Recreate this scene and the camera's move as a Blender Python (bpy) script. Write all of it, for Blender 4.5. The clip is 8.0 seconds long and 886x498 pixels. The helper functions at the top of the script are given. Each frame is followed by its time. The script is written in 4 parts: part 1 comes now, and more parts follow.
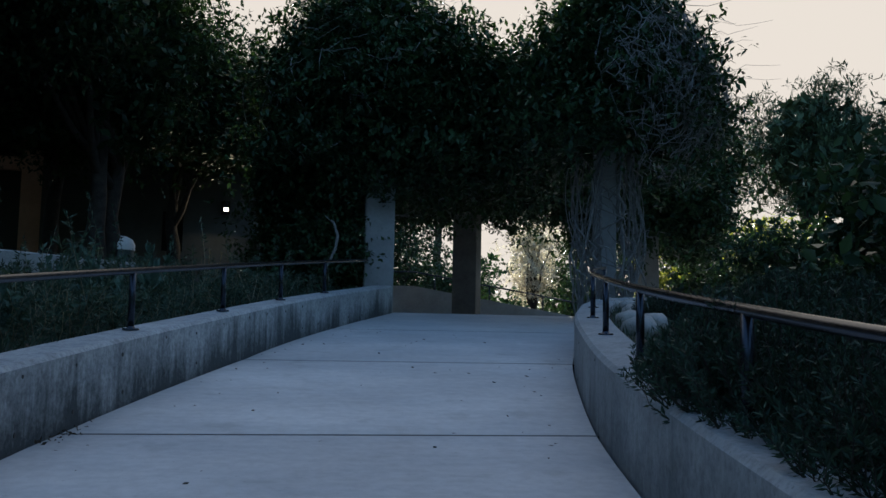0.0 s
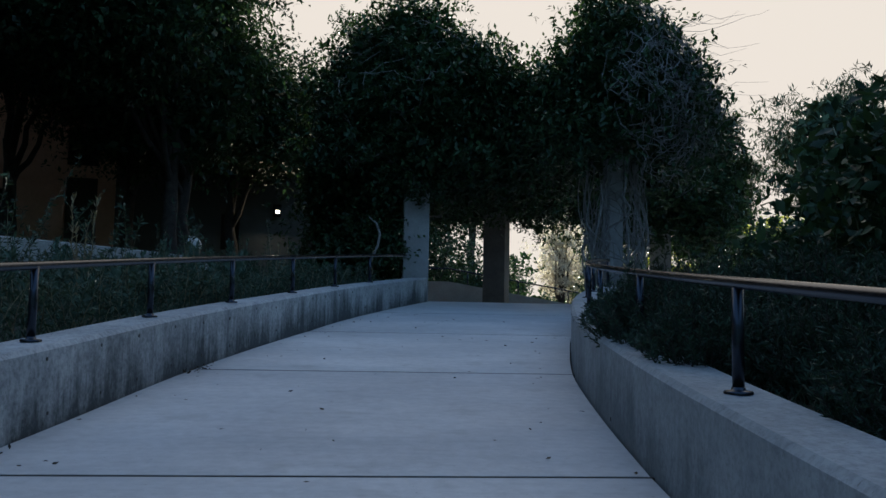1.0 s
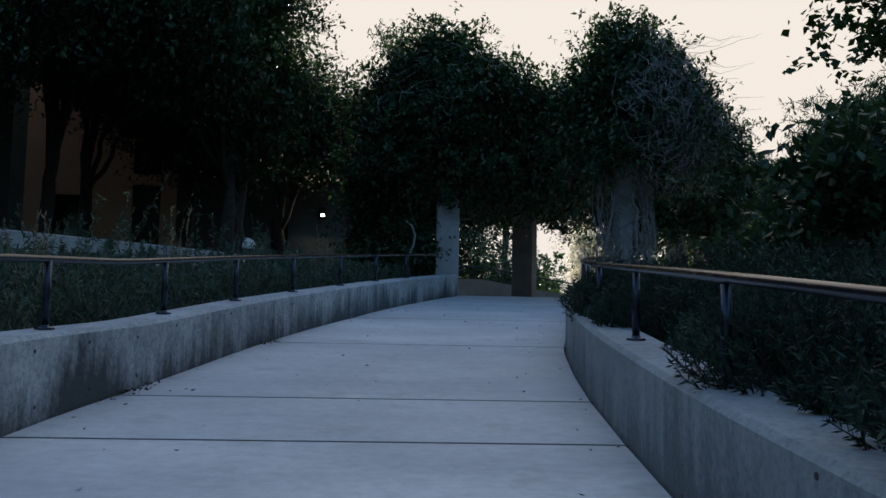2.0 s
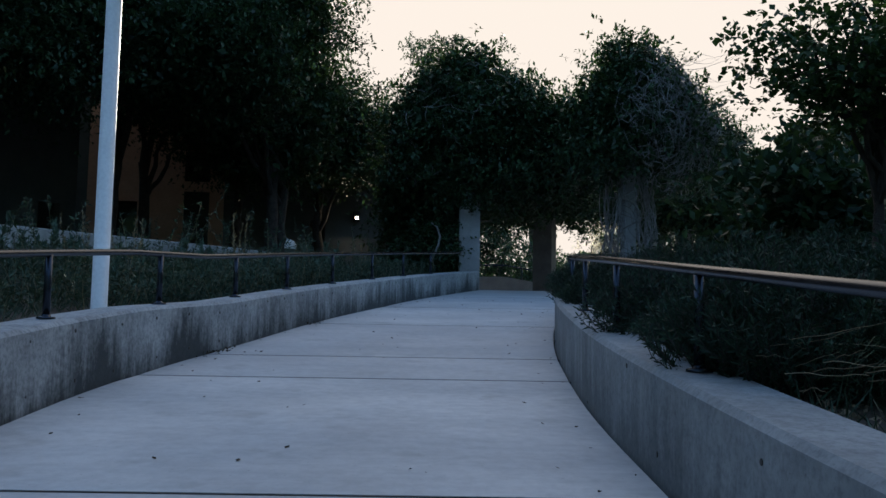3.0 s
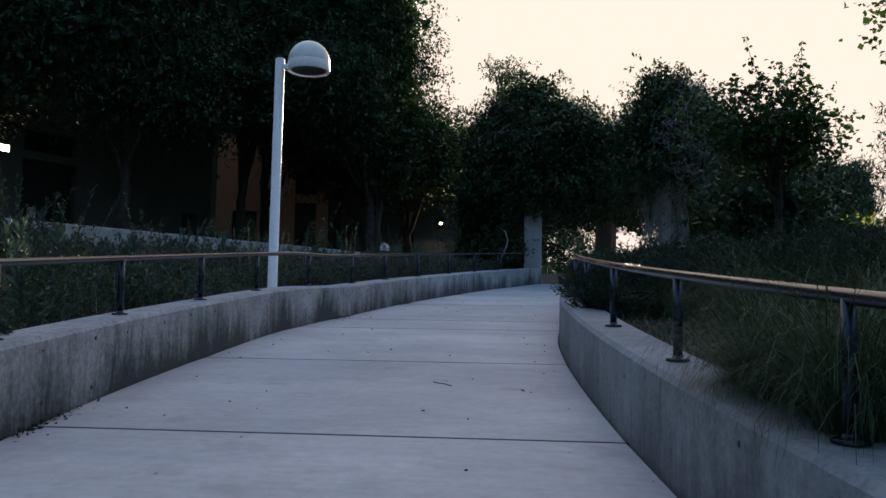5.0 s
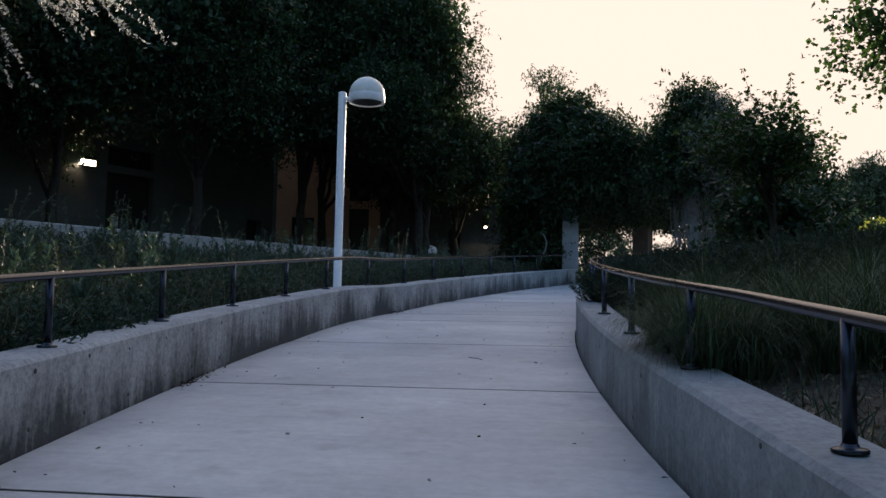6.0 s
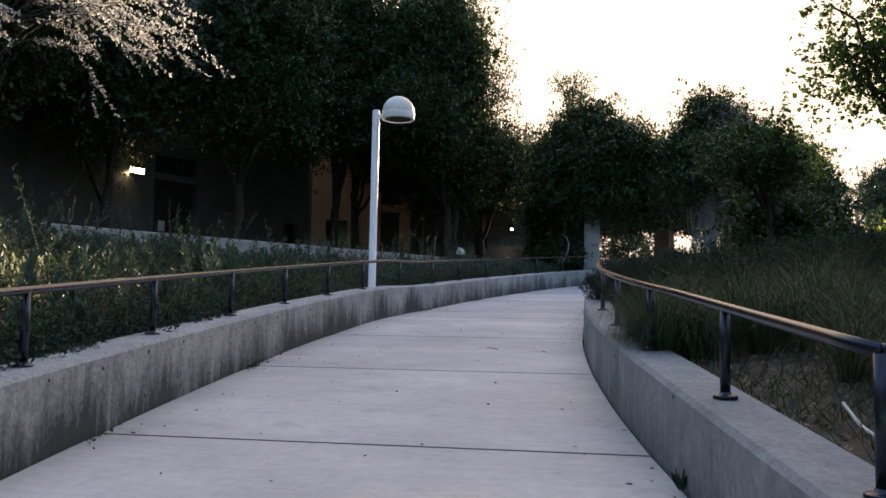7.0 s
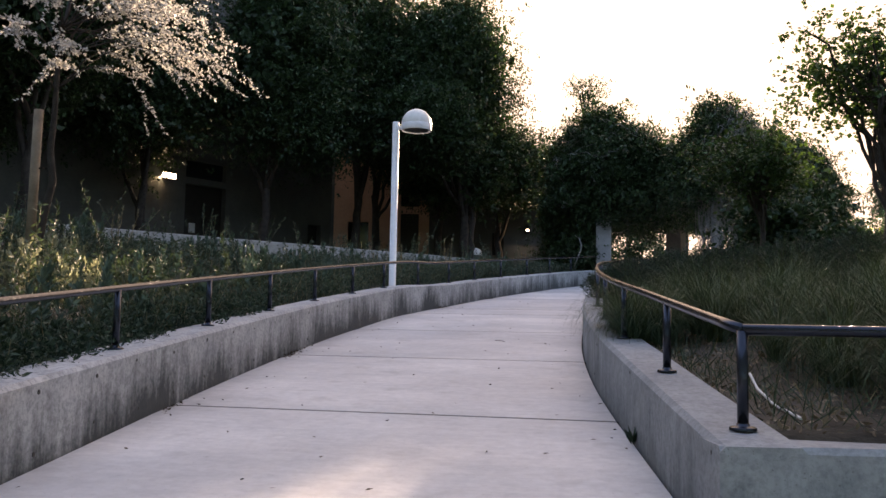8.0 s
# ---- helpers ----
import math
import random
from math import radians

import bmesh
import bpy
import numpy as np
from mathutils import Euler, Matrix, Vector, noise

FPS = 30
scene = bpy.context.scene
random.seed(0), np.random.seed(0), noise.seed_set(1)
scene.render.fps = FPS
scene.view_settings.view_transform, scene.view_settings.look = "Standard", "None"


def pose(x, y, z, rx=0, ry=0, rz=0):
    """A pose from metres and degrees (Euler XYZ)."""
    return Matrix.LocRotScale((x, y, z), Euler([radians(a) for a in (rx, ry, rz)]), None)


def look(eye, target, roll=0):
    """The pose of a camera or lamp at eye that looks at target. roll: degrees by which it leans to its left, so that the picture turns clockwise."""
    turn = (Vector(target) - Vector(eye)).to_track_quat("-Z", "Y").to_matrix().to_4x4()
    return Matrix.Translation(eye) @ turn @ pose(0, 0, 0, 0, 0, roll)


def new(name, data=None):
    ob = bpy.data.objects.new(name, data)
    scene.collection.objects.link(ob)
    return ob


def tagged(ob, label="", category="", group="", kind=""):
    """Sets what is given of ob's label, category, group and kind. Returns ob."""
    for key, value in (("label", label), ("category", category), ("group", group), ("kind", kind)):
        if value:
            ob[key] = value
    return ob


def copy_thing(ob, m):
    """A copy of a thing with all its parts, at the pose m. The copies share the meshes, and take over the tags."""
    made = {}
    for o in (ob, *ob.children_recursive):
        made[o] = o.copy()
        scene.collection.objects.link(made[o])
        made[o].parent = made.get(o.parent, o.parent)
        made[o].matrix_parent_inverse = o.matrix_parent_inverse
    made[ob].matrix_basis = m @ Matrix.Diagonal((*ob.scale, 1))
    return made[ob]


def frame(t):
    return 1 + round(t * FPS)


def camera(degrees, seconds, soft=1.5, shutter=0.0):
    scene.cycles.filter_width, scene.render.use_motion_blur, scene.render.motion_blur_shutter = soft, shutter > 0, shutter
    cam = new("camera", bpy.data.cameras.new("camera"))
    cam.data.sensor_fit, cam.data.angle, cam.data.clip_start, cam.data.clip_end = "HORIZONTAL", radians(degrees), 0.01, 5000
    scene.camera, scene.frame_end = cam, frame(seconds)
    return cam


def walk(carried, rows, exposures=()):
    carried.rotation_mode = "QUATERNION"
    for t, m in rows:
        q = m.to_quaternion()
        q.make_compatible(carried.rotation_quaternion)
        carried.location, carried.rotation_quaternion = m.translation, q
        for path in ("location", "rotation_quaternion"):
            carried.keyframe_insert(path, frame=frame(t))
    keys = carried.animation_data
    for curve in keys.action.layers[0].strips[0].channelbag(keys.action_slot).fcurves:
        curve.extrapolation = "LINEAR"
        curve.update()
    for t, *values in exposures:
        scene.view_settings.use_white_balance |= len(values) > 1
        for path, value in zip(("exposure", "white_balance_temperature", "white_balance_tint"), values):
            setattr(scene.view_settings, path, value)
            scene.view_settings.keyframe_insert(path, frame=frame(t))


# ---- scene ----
cam = camera(52.2, 8.0)
METRES, EYE, TILT, LEAN, TURN = 14.4, 1.03, 0.0, 0.0, -7.6
ROWS = [
    (0.0, 0.0, 0.0, 0.0, -0.1, 5.21, -1.09),
    (0.5, 0.0036, -0.073, -0.0089, 0.92, 5.19, -1.1),
    (1.0, 0.0102, -0.1376, -0.0177, 2.25, 5.22, -1.04),
    (1.5, 0.0195, -0.2017, -0.0237, 3.57, 5.18, -1.08),
    (3.0, 0.0595, -0.3973, -0.0443, 6.93, 5.2, -0.94),
    (3.5, 0.0787, -0.463, -0.0512, 8.09, 5.18, -0.92),
    (4.0, 0.0953, -0.5296, -0.0578, 9.34, 5.18, -0.98),
    (4.5, 0.1142, -0.5977, -0.0637, 10.95, 5.17, -0.97),
    (5.0, 0.1344, -0.6714, -0.0689, 12.63, 5.15, -1.01),
    (6.5, 0.1913, -0.8505, -0.08, 16.88, 5.16, -0.98),
    (7.0, 0.2056, -0.8892, -0.0815, 17.65, 5.12, -1.04),
    (7.5, 0.2201, -0.9266, -0.0829, 18.32, 5.07, -1.11),
    (8.0, 0.2358, -0.9634, -0.0854, 18.93, 5.05, -1.08),
]
walk(cam, [(t, pose(0, 0, EYE, TILT, LEAN, TURN) @ pose(METRES * x, METRES * y, METRES * z, 90 + pitch, roll, yaw)) for t, x, y, z, yaw, pitch, roll in ROWS],
     exposures=[(0.0, 1.52, 5700, 5), (3.0, 1.75, 5800, 7), (5.0, 1.83, 6200, 13), (6.4, 1.92, 6600, 17), (7.0, 2.45, 7300, 20), (8.0, 2.75, 7900, 27)])

# ---------------------------------------------------------------- world and sun
SUN_AZ, SUN_EL = 6.2, 15.4          # degrees right of +y, degrees up
world = bpy.data.worlds.new("evening_sky")
scene.world = world
world.use_nodes = True
wn, wl = world.node_tree.nodes, world.node_tree.links
sky = wn.new("ShaderNodeTexSky")
sky.sky_type = "NISHITA"
sky.sun_disc = False
sky.sun_elevation, sky.sun_rotation = radians(SUN_EL), radians(SUN_AZ)
sky.air_density, sky.dust_density, sky.ozone_density = 1.0, 2.0, 1.5
# evening haze: a wide cream glow round the low sun, levelling off; blue away from it
sun_dir = Vector((math.sin(radians(SUN_AZ)) * math.cos(radians(SUN_EL)), math.cos(radians(SUN_AZ)) * math.cos(radians(SUN_EL)), math.sin(radians(SUN_EL))))


def level_off(colour):
    n = wn.new("ShaderNodeVectorMath")
    n.operation = "MINIMUM"
    wl.new(sky.outputs["Color"], n.inputs[0])
    n.inputs[1].default_value = colour
    return n.outputs[0]


def at_least(colour, floor):
    n = wn.new("ShaderNodeVectorMath")
    n.operation = "MAXIMUM"
    wl.new(colour, n.inputs[0])
    n.inputs[1].default_value = floor
    return n.outputs[0]


way = wn.new("ShaderNodeTexCoord")
toward = wn.new("ShaderNodeVectorMath")
toward.operation = "DOT_PRODUCT"
wl.new(way.outputs["Generated"], toward.inputs[0])
toward.inputs[1].default_value = sun_dir
glow = wn.new("ShaderNodeMapRange")
glow.interpolation_type = "SMOOTHSTEP"
glow.inputs["From Min"].default_value, glow.inputs["From Max"].default_value = 0.50, 0.80
wl.new(toward.outputs["Value"], glow.inputs["Value"])
haze = wn.new("ShaderNodeMix")
haze.data_type = "RGBA"
wl.new(glow.outputs[0], haze.inputs[0])
wl.new(level_off((1.7, 3.4, 4.6)), haze.inputs[6])
wl.new(at_least(level_off((2.26, 1.86, 1.50)), (2.10, 1.73, 1.40)), haze.inputs[7])
wl.new(haze.outputs[2], wn["Background"].inputs["Color"])
wn["Background"].inputs["Strength"].default_value = 0.14
sun = new("sun", bpy.data.lights.new("sun", "SUN"))
sun.data.energy, sun.data.angle, sun.data.color = 4.0, radians(0.55), (1.0, 0.86, 0.68)
sun.matrix_world = look((0, 0, 30), Vector((0, 0, 30)) - sun_dir)


# ---------------------------------------------------------------- mesh helpers
class Bag:
    """Vertices and faces gathered piece by piece."""

    def __init__(self):
        self.v, self.f, self.n = [], [], 0

    def add(self, verts, faces):
        verts = np.asarray(verts, float)
        self.v.append(verts)
        for f in faces:
            self.f.append(tuple(int(i) + self.n for i in f))
        self.n += len(verts)
        return self

    def mesh(self, name):
        me = bpy.data.meshes.new(name)
        me.from_pydata(np.concatenate(self.v).tolist(), [], self.f)
        me.update()
        return me


def part(name, geo, material, parent=None, label="", smooth=False):
    """Links a Bag, a bmesh or a mesh as one mesh object, under a parent if there is one."""
    if isinstance(geo, Bag):
        me = geo.mesh(name)
    elif isinstance(geo, bmesh.types.BMesh):
        me = bpy.data.meshes.new(name)
        geo.to_mesh(me)
        geo.free()
    else:
        me = geo
    if material and not me.materials:
        me.materials.append(material)
    if smooth:
        me.polygons.foreach_set("use_smooth", [True] * len(me.polygons))
    ob = new(name, me)
    if parent:
        ob.parent = parent
    if label:
        tagged(ob, label)
    return ob


def empty(name, at=(0, 0, 0), label="", category="", group="", kind=""):
    ob = new(name)
    ob.location = at
    return tagged(ob, label, category, group, kind)


def box(bag, x0, x1, y0, y1, z0, z1, m=None):
    v = np.array([(x, y, z) for z in (z0, z1) for x, y in ((x0, y0), (x1, y0), (x1, y1), (x0, y1))], float)
    if m is not None:
        v = np.array([tuple(m @ Vector(p)) for p in v])
    return bag.add(v, [(0, 3, 2, 1), (4, 5, 6, 7), (0, 1, 5, 4), (1, 2, 6, 5), (2, 3, 7, 6), (3, 0, 4, 7)])


def bevel_box(sx, sy, sz, b=0.02, z0=0.0):
    """A bevelled block that stands on z0."""
    bm = bmesh.new()
    bmesh.ops.create_cube(bm, size=1.0)
    bmesh.ops.scale(bm, vec=(sx, sy, sz), verts=bm.verts)
    bmesh.ops.translate(bm, vec=(0, 0, z0 + sz / 2), verts=bm.verts)
    bmesh.ops.bevel(bm, geom=bm.edges[:], offset=b, segments=2, affect="EDGES", profile=0.6)
    return bm


def tube(bag, pts, radii, sides=8, cap=True):
    """A round bar through points, its radius given at each or one for all."""
    p = np.asarray(pts, float)
    n = len(p)
    r = np.broadcast_to(np.asarray(radii, float), (n,))
    d = np.gradient(p, axis=0)
    d /= np.linalg.norm(d, axis=1)[:, None] + 1e-9
    ref = np.array([0.0, 0.0, 1.0]) if abs(d[0][2]) < 0.9 else np.array([1.0, 0.0, 0.0])
    a = np.cross(d, ref)
    a /= np.linalg.norm(a, axis=1)[:, None] + 1e-9
    b = np.cross(d, a)
    th = np.arange(sides) * 2 * np.pi / sides
    ring = p[:, None] + r[:, None, None] * (np.cos(th)[None, :, None] * a[:, None] + np.sin(th)[None, :, None] * b[:, None])
    f = [(i * sides + j, i * sides + (j + 1) % sides, (i + 1) * sides + (j + 1) % sides, (i + 1) * sides + j) for i in range(n - 1) for j in range(sides)]
    if cap:
        f += [tuple(range(sides - 1, -1, -1)), tuple((n - 1) * sides + j for j in range(sides))]
    return bag.add(ring.reshape(-1, 3), f)


def turned(bag, profile, sides=24, at=(0, 0, 0)):
    """A turned body: profile of (radius, height)."""
    th = np.arange(sides) * 2 * np.pi / sides
    v = [(at[0] + r * math.cos(t), at[1] + r * math.sin(t), at[2] + z) for r, z in profile for t in th]
    n = len(profile)
    f = [(i * sides + j, i * sides + (j + 1) % sides, (i + 1) * sides + (j + 1) % sides, (i + 1) * sides + j) for i in range(n - 1) for j in range(sides)]
    return bag.add(v, f)


def unit(rng, n):
    d = rng.normal(size=(n, 3))
    return d / (np.linalg.norm(d, axis=1)[:, None] + 1e-9)


def leaves_mesh(name, at, length, width, rng, way=None, spread=1.0, fold=0.25, droop=0.0, up=0.0):
    """One mesh of folded leaves: at holds their stalks' ends, way the mean directions, up how far the blades face the sky."""
    at = np.asarray(at, float)
    n = len(at)
    d = unit(rng, n) * spread
    if way is not None:
        d = d + way
    d[:, 2] -= droop
    d /= np.linalg.norm(d, axis=1)[:, None] + 1e-9
    s = np.cross(d, unit(rng, n) * (1 - up) + np.array([0, 0, up]))
    s /= np.linalg.norm(s, axis=1)[:, None] + 1e-9
    u = np.cross(s, d)
    ln = (length * rng.uniform(0.6, 1.25, n))[:, None]
    w = ln * (width / length) * 0.5
    v = np.stack([at, at + d * ln * 0.45 + s * w + u * w * fold, at + d * ln, at + d * ln * 0.45 - s * w + u * w * fold], 1).reshape(-1, 3)
    me = bpy.data.meshes.new(name)
    k = np.arange(n)[:, None] * 4
    tri = np.concatenate([k + np.array([[0, 1, 2]]), k + np.array([[0, 2, 3]])], 1).reshape(-1)
    me.vertices.add(4 * n)
    me.vertices.foreach_set("co", v.reshape(-1).astype(np.float32))
    me.loops.add(6 * n)
    me.loops.foreach_set("vertex_index", tri.astype(np.int32))
    me.polygons.add(2 * n)
    me.polygons.foreach_set("loop_start", (np.arange(2 * n) * 3).astype(np.int32))
    me.polygons.foreach_set("loop_total", np.full(2 * n, 3, np.int32))
    me.update(calc_edges=True)
    me.validate()
    return me


def clumps(rng, centre, radii, count, shell=0.55, rough=0.25, low=-1.0):
    """Uneven points in and near the skin of an ellipsoid."""
    out = []
    c, r = np.array(centre, float), np.array(radii, float)
    while len(out) < count:
        d = unit(rng, 1)[0]
        if d[2] < low:
            continue
        k = shell + (1 - shell) * rng.random() ** 0.5
        bump = 1 + rough * noise.noise(Vector(d * 2.3) + Vector(c))
        out.append(c + d * r * k * bump)
    return np.array(out)


def spray(rng, at, per, radius, flat=0.7, run=9):
    """Leaf places along short twigs that start round the clump centres."""
    twigs = max(1, per // run)
    n = len(at) * twigs
    start = np.repeat(at, twigs, 0) + rng.normal(size=(n, 3)) * radius * 0.38 * np.array([1, 1, flat])
    d = unit(rng, n) * np.array([1, 1, 0.6]) + np.array([0, 0, -0.15])
    t = rng.random((n, run)) * radius * 0.75
    p = start[:, None] + d[:, None] * t[:, :, None] + rng.normal(size=(n, run, 3)) * radius * 0.045
    return p.reshape(-1, 3)


def lobed(rng, centre, radii, count, low=-1.0, lobes=10, shell=0.3):
    """Clump centres in a crown made of several uneven lobes."""
    c, r = np.array(centre, float), np.array(radii, float)
    out = []
    for k in range(lobes):
        d = unit(rng, 1)[0]
        d[2] = max(d[2], low + 0.25)
        lc = c + d * r * rng.uniform(0.38, 0.72)
        out.append(clumps(rng, lc, r * rng.uniform(0.30, 0.48), max(2, count // (lobes + 2)), shell, 0.3))
    out.append(clumps(rng, c, r * 0.6, max(2, count // 6), 0.2, 0.3))
    return np.concatenate(out)


# ---------------------------------------------------------------- materials
def material(name):
    m = bpy.data.materials.new(name)
    m.use_nodes = True
    return m, m.node_tree.nodes, m.node_tree.links, m.node_tree.nodes["Principled BSDF"]


def noise_node(nodes, links, scale, detail=4, rough=0.55, vec=None):
    n = nodes.new("ShaderNodeTexNoise")
    n.inputs["Scale"].default_value, n.inputs["Detail"].default_value, n.inputs["Roughness"].default_value = scale, detail, rough
    if vec is not None:
        links.new(vec, n.inputs["Vector"])
    return n.outputs["Fac"]


def ramp_node(nodes, links, fac, stops):
    r = nodes.new("ShaderNodeValToRGB")
    while len(r.color_ramp.elements) < len(stops):
        r.color_ramp.elements.new(0.5)
    for e, (p, c) in zip(r.color_ramp.elements, stops):
        e.position, e.color = p, (*c, 1) if len(c) == 3 else c
    links.new(fac, r.inputs["Fac"])
    return r.outputs["Color"]


def mix_node(nodes, links, fac, a, b, mode="MIX"):
    n = nodes.new("ShaderNodeMix")
    n.data_type, n.blend_type = "RGBA", mode
    for sock, val in ((n.inputs[0], fac), (n.inputs[6], a), (n.inputs[7], b)):
        if isinstance(val, (int, float)):
            sock.default_value = val
        elif isinstance(val, tuple):
            sock.default_value = (*val, 1)
        else:
            links.new(val, sock)
    return n.outputs[2]


def math_node(nodes, links, op, a, b=0.0, clamp=False):
    n = nodes.new("ShaderNodeMath")
    n.operation, n.use_clamp = op, clamp
    for sock, val in ((n.inputs[0], a), (n.inputs[1], b)):
        if isinstance(val, (int, float)):
            sock.default_value = val
        else:
            links.new(val, sock)
    return n.outputs[0]


def bump_node(nodes, links, bsdf, height, strength, distance):
    b = nodes.new("ShaderNodeBump")
    b.inputs["Strength"].default_value, b.inputs["Distance"].default_value = strength, distance
    links.new(height, b.inputs["Height"])
    links.new(b.outputs["Normal"], bsdf.inputs["Normal"])


def place_node(nodes):
    return nodes.new("ShaderNodeNewGeometry").outputs["Position"]


def scaled(nodes, links, vec, x, y, z):
    n = nodes.new("ShaderNodeVectorMath")
    n.operation = "MULTIPLY"
    links.new(vec, n.inputs[0])
    n.inputs[1].default_value = (x, y, z)
    return n.outputs[0]


def paving_material():
    m, n, l, b = material("broom_finished_concrete")
    p = place_node(n)
    base = ramp_node(n, l, noise_node(n, l, 0.9, 5, 0.6, p), [(0.3, (0.52, 0.515, 0.51)), (0.7, (0.66, 0.655, 0.645))])
    fine = ramp_node(n, l, noise_node(n, l, 14, 5, 0.7, p), [(0.35, (0.82, 0.82, 0.83)), (0.62, (1.0, 1.0, 1.0))])
    c = mix_node(n, l, 0.8, base, fine, "MULTIPLY")
    patch = ramp_node(n, l, noise_node(n, l, 0.55, 4, 0.6, scaled(n, l, p, 0.8, 1.6, 1.0)), [(0.34, (0.76, 0.79, 0.82)), (0.62, (1.0, 0.985, 0.97))])
    c = mix_node(n, l, 0.9, c, patch, "MULTIPLY")
    scuff = ramp_node(n, l, noise_node(n, l, 5.0, 5, 0.65, scaled(n, l, p, 0.5, 3.2, 1.0)), [(0.36, (0.84, 0.85, 0.86)), (0.55, (1, 1, 1))])
    c = mix_node(n, l, 0.45, c, scuff, "MULTIPLY")
    info = n.new("ShaderNodeObjectInfo")
    tone = ramp_node(n, l, info.outputs["Random"], [(0.0, (0.90, 0.90, 0.91)), (1.0, (1.0, 1.0, 1.0))])
    c = mix_node(n, l, 1.0, c, tone, "MULTIPLY")
    blot = ramp_node(n, l, noise_node(n, l, 3.1, 3, 0.5, p), [(0.60, (0, 0, 0)), (0.72, (1, 1, 1))])
    c = mix_node(n, l, math_node(n, l, "MULTIPLY", blot, 0.32), c, (0.24, 0.235, 0.225))
    speck = ramp_node(n, l, noise_node(n, l, 60, 2, 0.5, p), [(0.70, (0, 0, 0)), (0.76, (1, 1, 1))])
    c = mix_node(n, l, math_node(n, l, "MULTIPLY", speck, 0.5), c, (0.16, 0.15, 0.14))
    l.new(c, b.inputs["Base Color"])
    b.inputs["Roughness"].default_value = 0.62
    b.inputs["Specular IOR Level"].default_value = 0.6
    brush = noise_node(n, l, 30, 3, 0.6, scaled(n, l, p, 0.35, 6.0, 1.0))
    bump_node(n, l, b, brush, 0.10, 0.003)
    return m


def cast_concrete_material(name, stain, reach, coarse, lo, hi):
    m, n, l, b = material(name)
    p = place_node(n)
    sep = n.new("ShaderNodeSeparateXYZ")
    l.new(p, sep.inputs[0])
    h = math_node(n, l, "SUBTRACT", sep.outputs["Z"], math_node(n, l, "MULTIPLY", sep.outputs["Y"], 0.093))
    base = ramp_node(n, l, noise_node(n, l, 1.6, 5, 0.6, p), [(0.3, lo), (0.7, hi)])
    grain = ramp_node(n, l, noise_node(n, l, 34, 5, 0.72, p), [(0.36, (0.55, 0.56, 0.57)), (0.56, (1, 1, 1))])
    c = mix_node(n, l, coarse, base, grain, "MULTIPLY")
    mottle = ramp_node(n, l, noise_node(n, l, 8.0, 6, 0.7, p), [(0.36, (0.70, 0.71, 0.72)), (0.55, (1, 1, 1))])
    c = mix_node(n, l, coarse, c, mottle, "MULTIPLY")
    finger = noise_node(n, l, 9.0, 6, 0.68, scaled(n, l, p, 1.0, 1.0, 0.13))
    group = noise_node(n, l, 1.25, 3, 0.55, scaled(n, l, p, 1.0, 1.0, 0.4))
    drip = math_node(n, l, "ADD", math_node(n, l, "MULTIPLY", finger, 1.7), math_node(n, l, "MULTIPLY", group, 2.3))
    drip = math_node(n, l, "ADD", drip, math_node(n, l, "MULTIPLY", noise_node(n, l, 24, 5, 0.75, p), 0.9))
    drip = math_node(n, l, "SUBTRACT", drip, math_node(n, l, "MULTIPLY", h, reach))
    facing = n.new("ShaderNodeSeparateXYZ")
    l.new(n.new("ShaderNodeNewGeometry").outputs["Normal"], facing.inputs[0])
    drip = math_node(n, l, "SUBTRACT", drip, math_node(n, l, "MULTIPLY", facing.outputs["Z"], 0.7))
    drip = math_node(n, l, "SUBTRACT", drip, 1.62)
    mask = ramp_node(n, l, drip, [(0.10, (0, 0, 0)), (0.42, (0.42, 0.42, 0.42)), (0.85, (1, 1, 1))])
    c = mix_node(n, l, math_node(n, l, "MULTIPLY", mask, stain), c, (0.022, 0.031, 0.034))
    pits = ramp_node(n, l, noise_node(n, l, 75, 2, 0.5, p), [(0.68, (0, 0, 0)), (0.73, (1, 1, 1))])
    c = mix_node(n, l, math_node(n, l, "MULTIPLY", pits, 0.55), c, (0.11, 0.105, 0.10))
    l.new(c, b.inputs["Base Color"])
    b.inputs["Roughness"].default_value = 0.85
    bump_node(n, l, b, noise_node(n, l, 55, 4, 0.6, p), 0.25, 0.004)
    return m


def plain_material(name, lo, hi, scale=6.0, roughness=0.7, metal=0.0, bump=0.15, depth=0.004):
    m, n, l, b = material(name)
    tc = n.new("ShaderNodeTexCoord").outputs["Object"]
    big = ramp_node(n, l, noise_node(n, l, scale, 5, 0.6, tc), [(0.3, lo), (0.7, hi)])
    fine = ramp_node(n, l, noise_node(n, l, scale * 9, 3, 0.6, tc), [(0.3, (0.85, 0.85, 0.85)), (0.65, (1, 1, 1))])
    l.new(mix_node(n, l, 0.8, big, fine, "MULTIPLY"), b.inputs["Base Color"])
    b.inputs["Roughness"].default_value, b.inputs["Metallic"].default_value = roughness, metal
    b.inputs["Specular IOR Level"].default_value = 0.35
    if bump:
        bump_node(n, l, b, noise_node(n, l, scale * 7, 4, 0.6, tc), bump, depth)
    return m


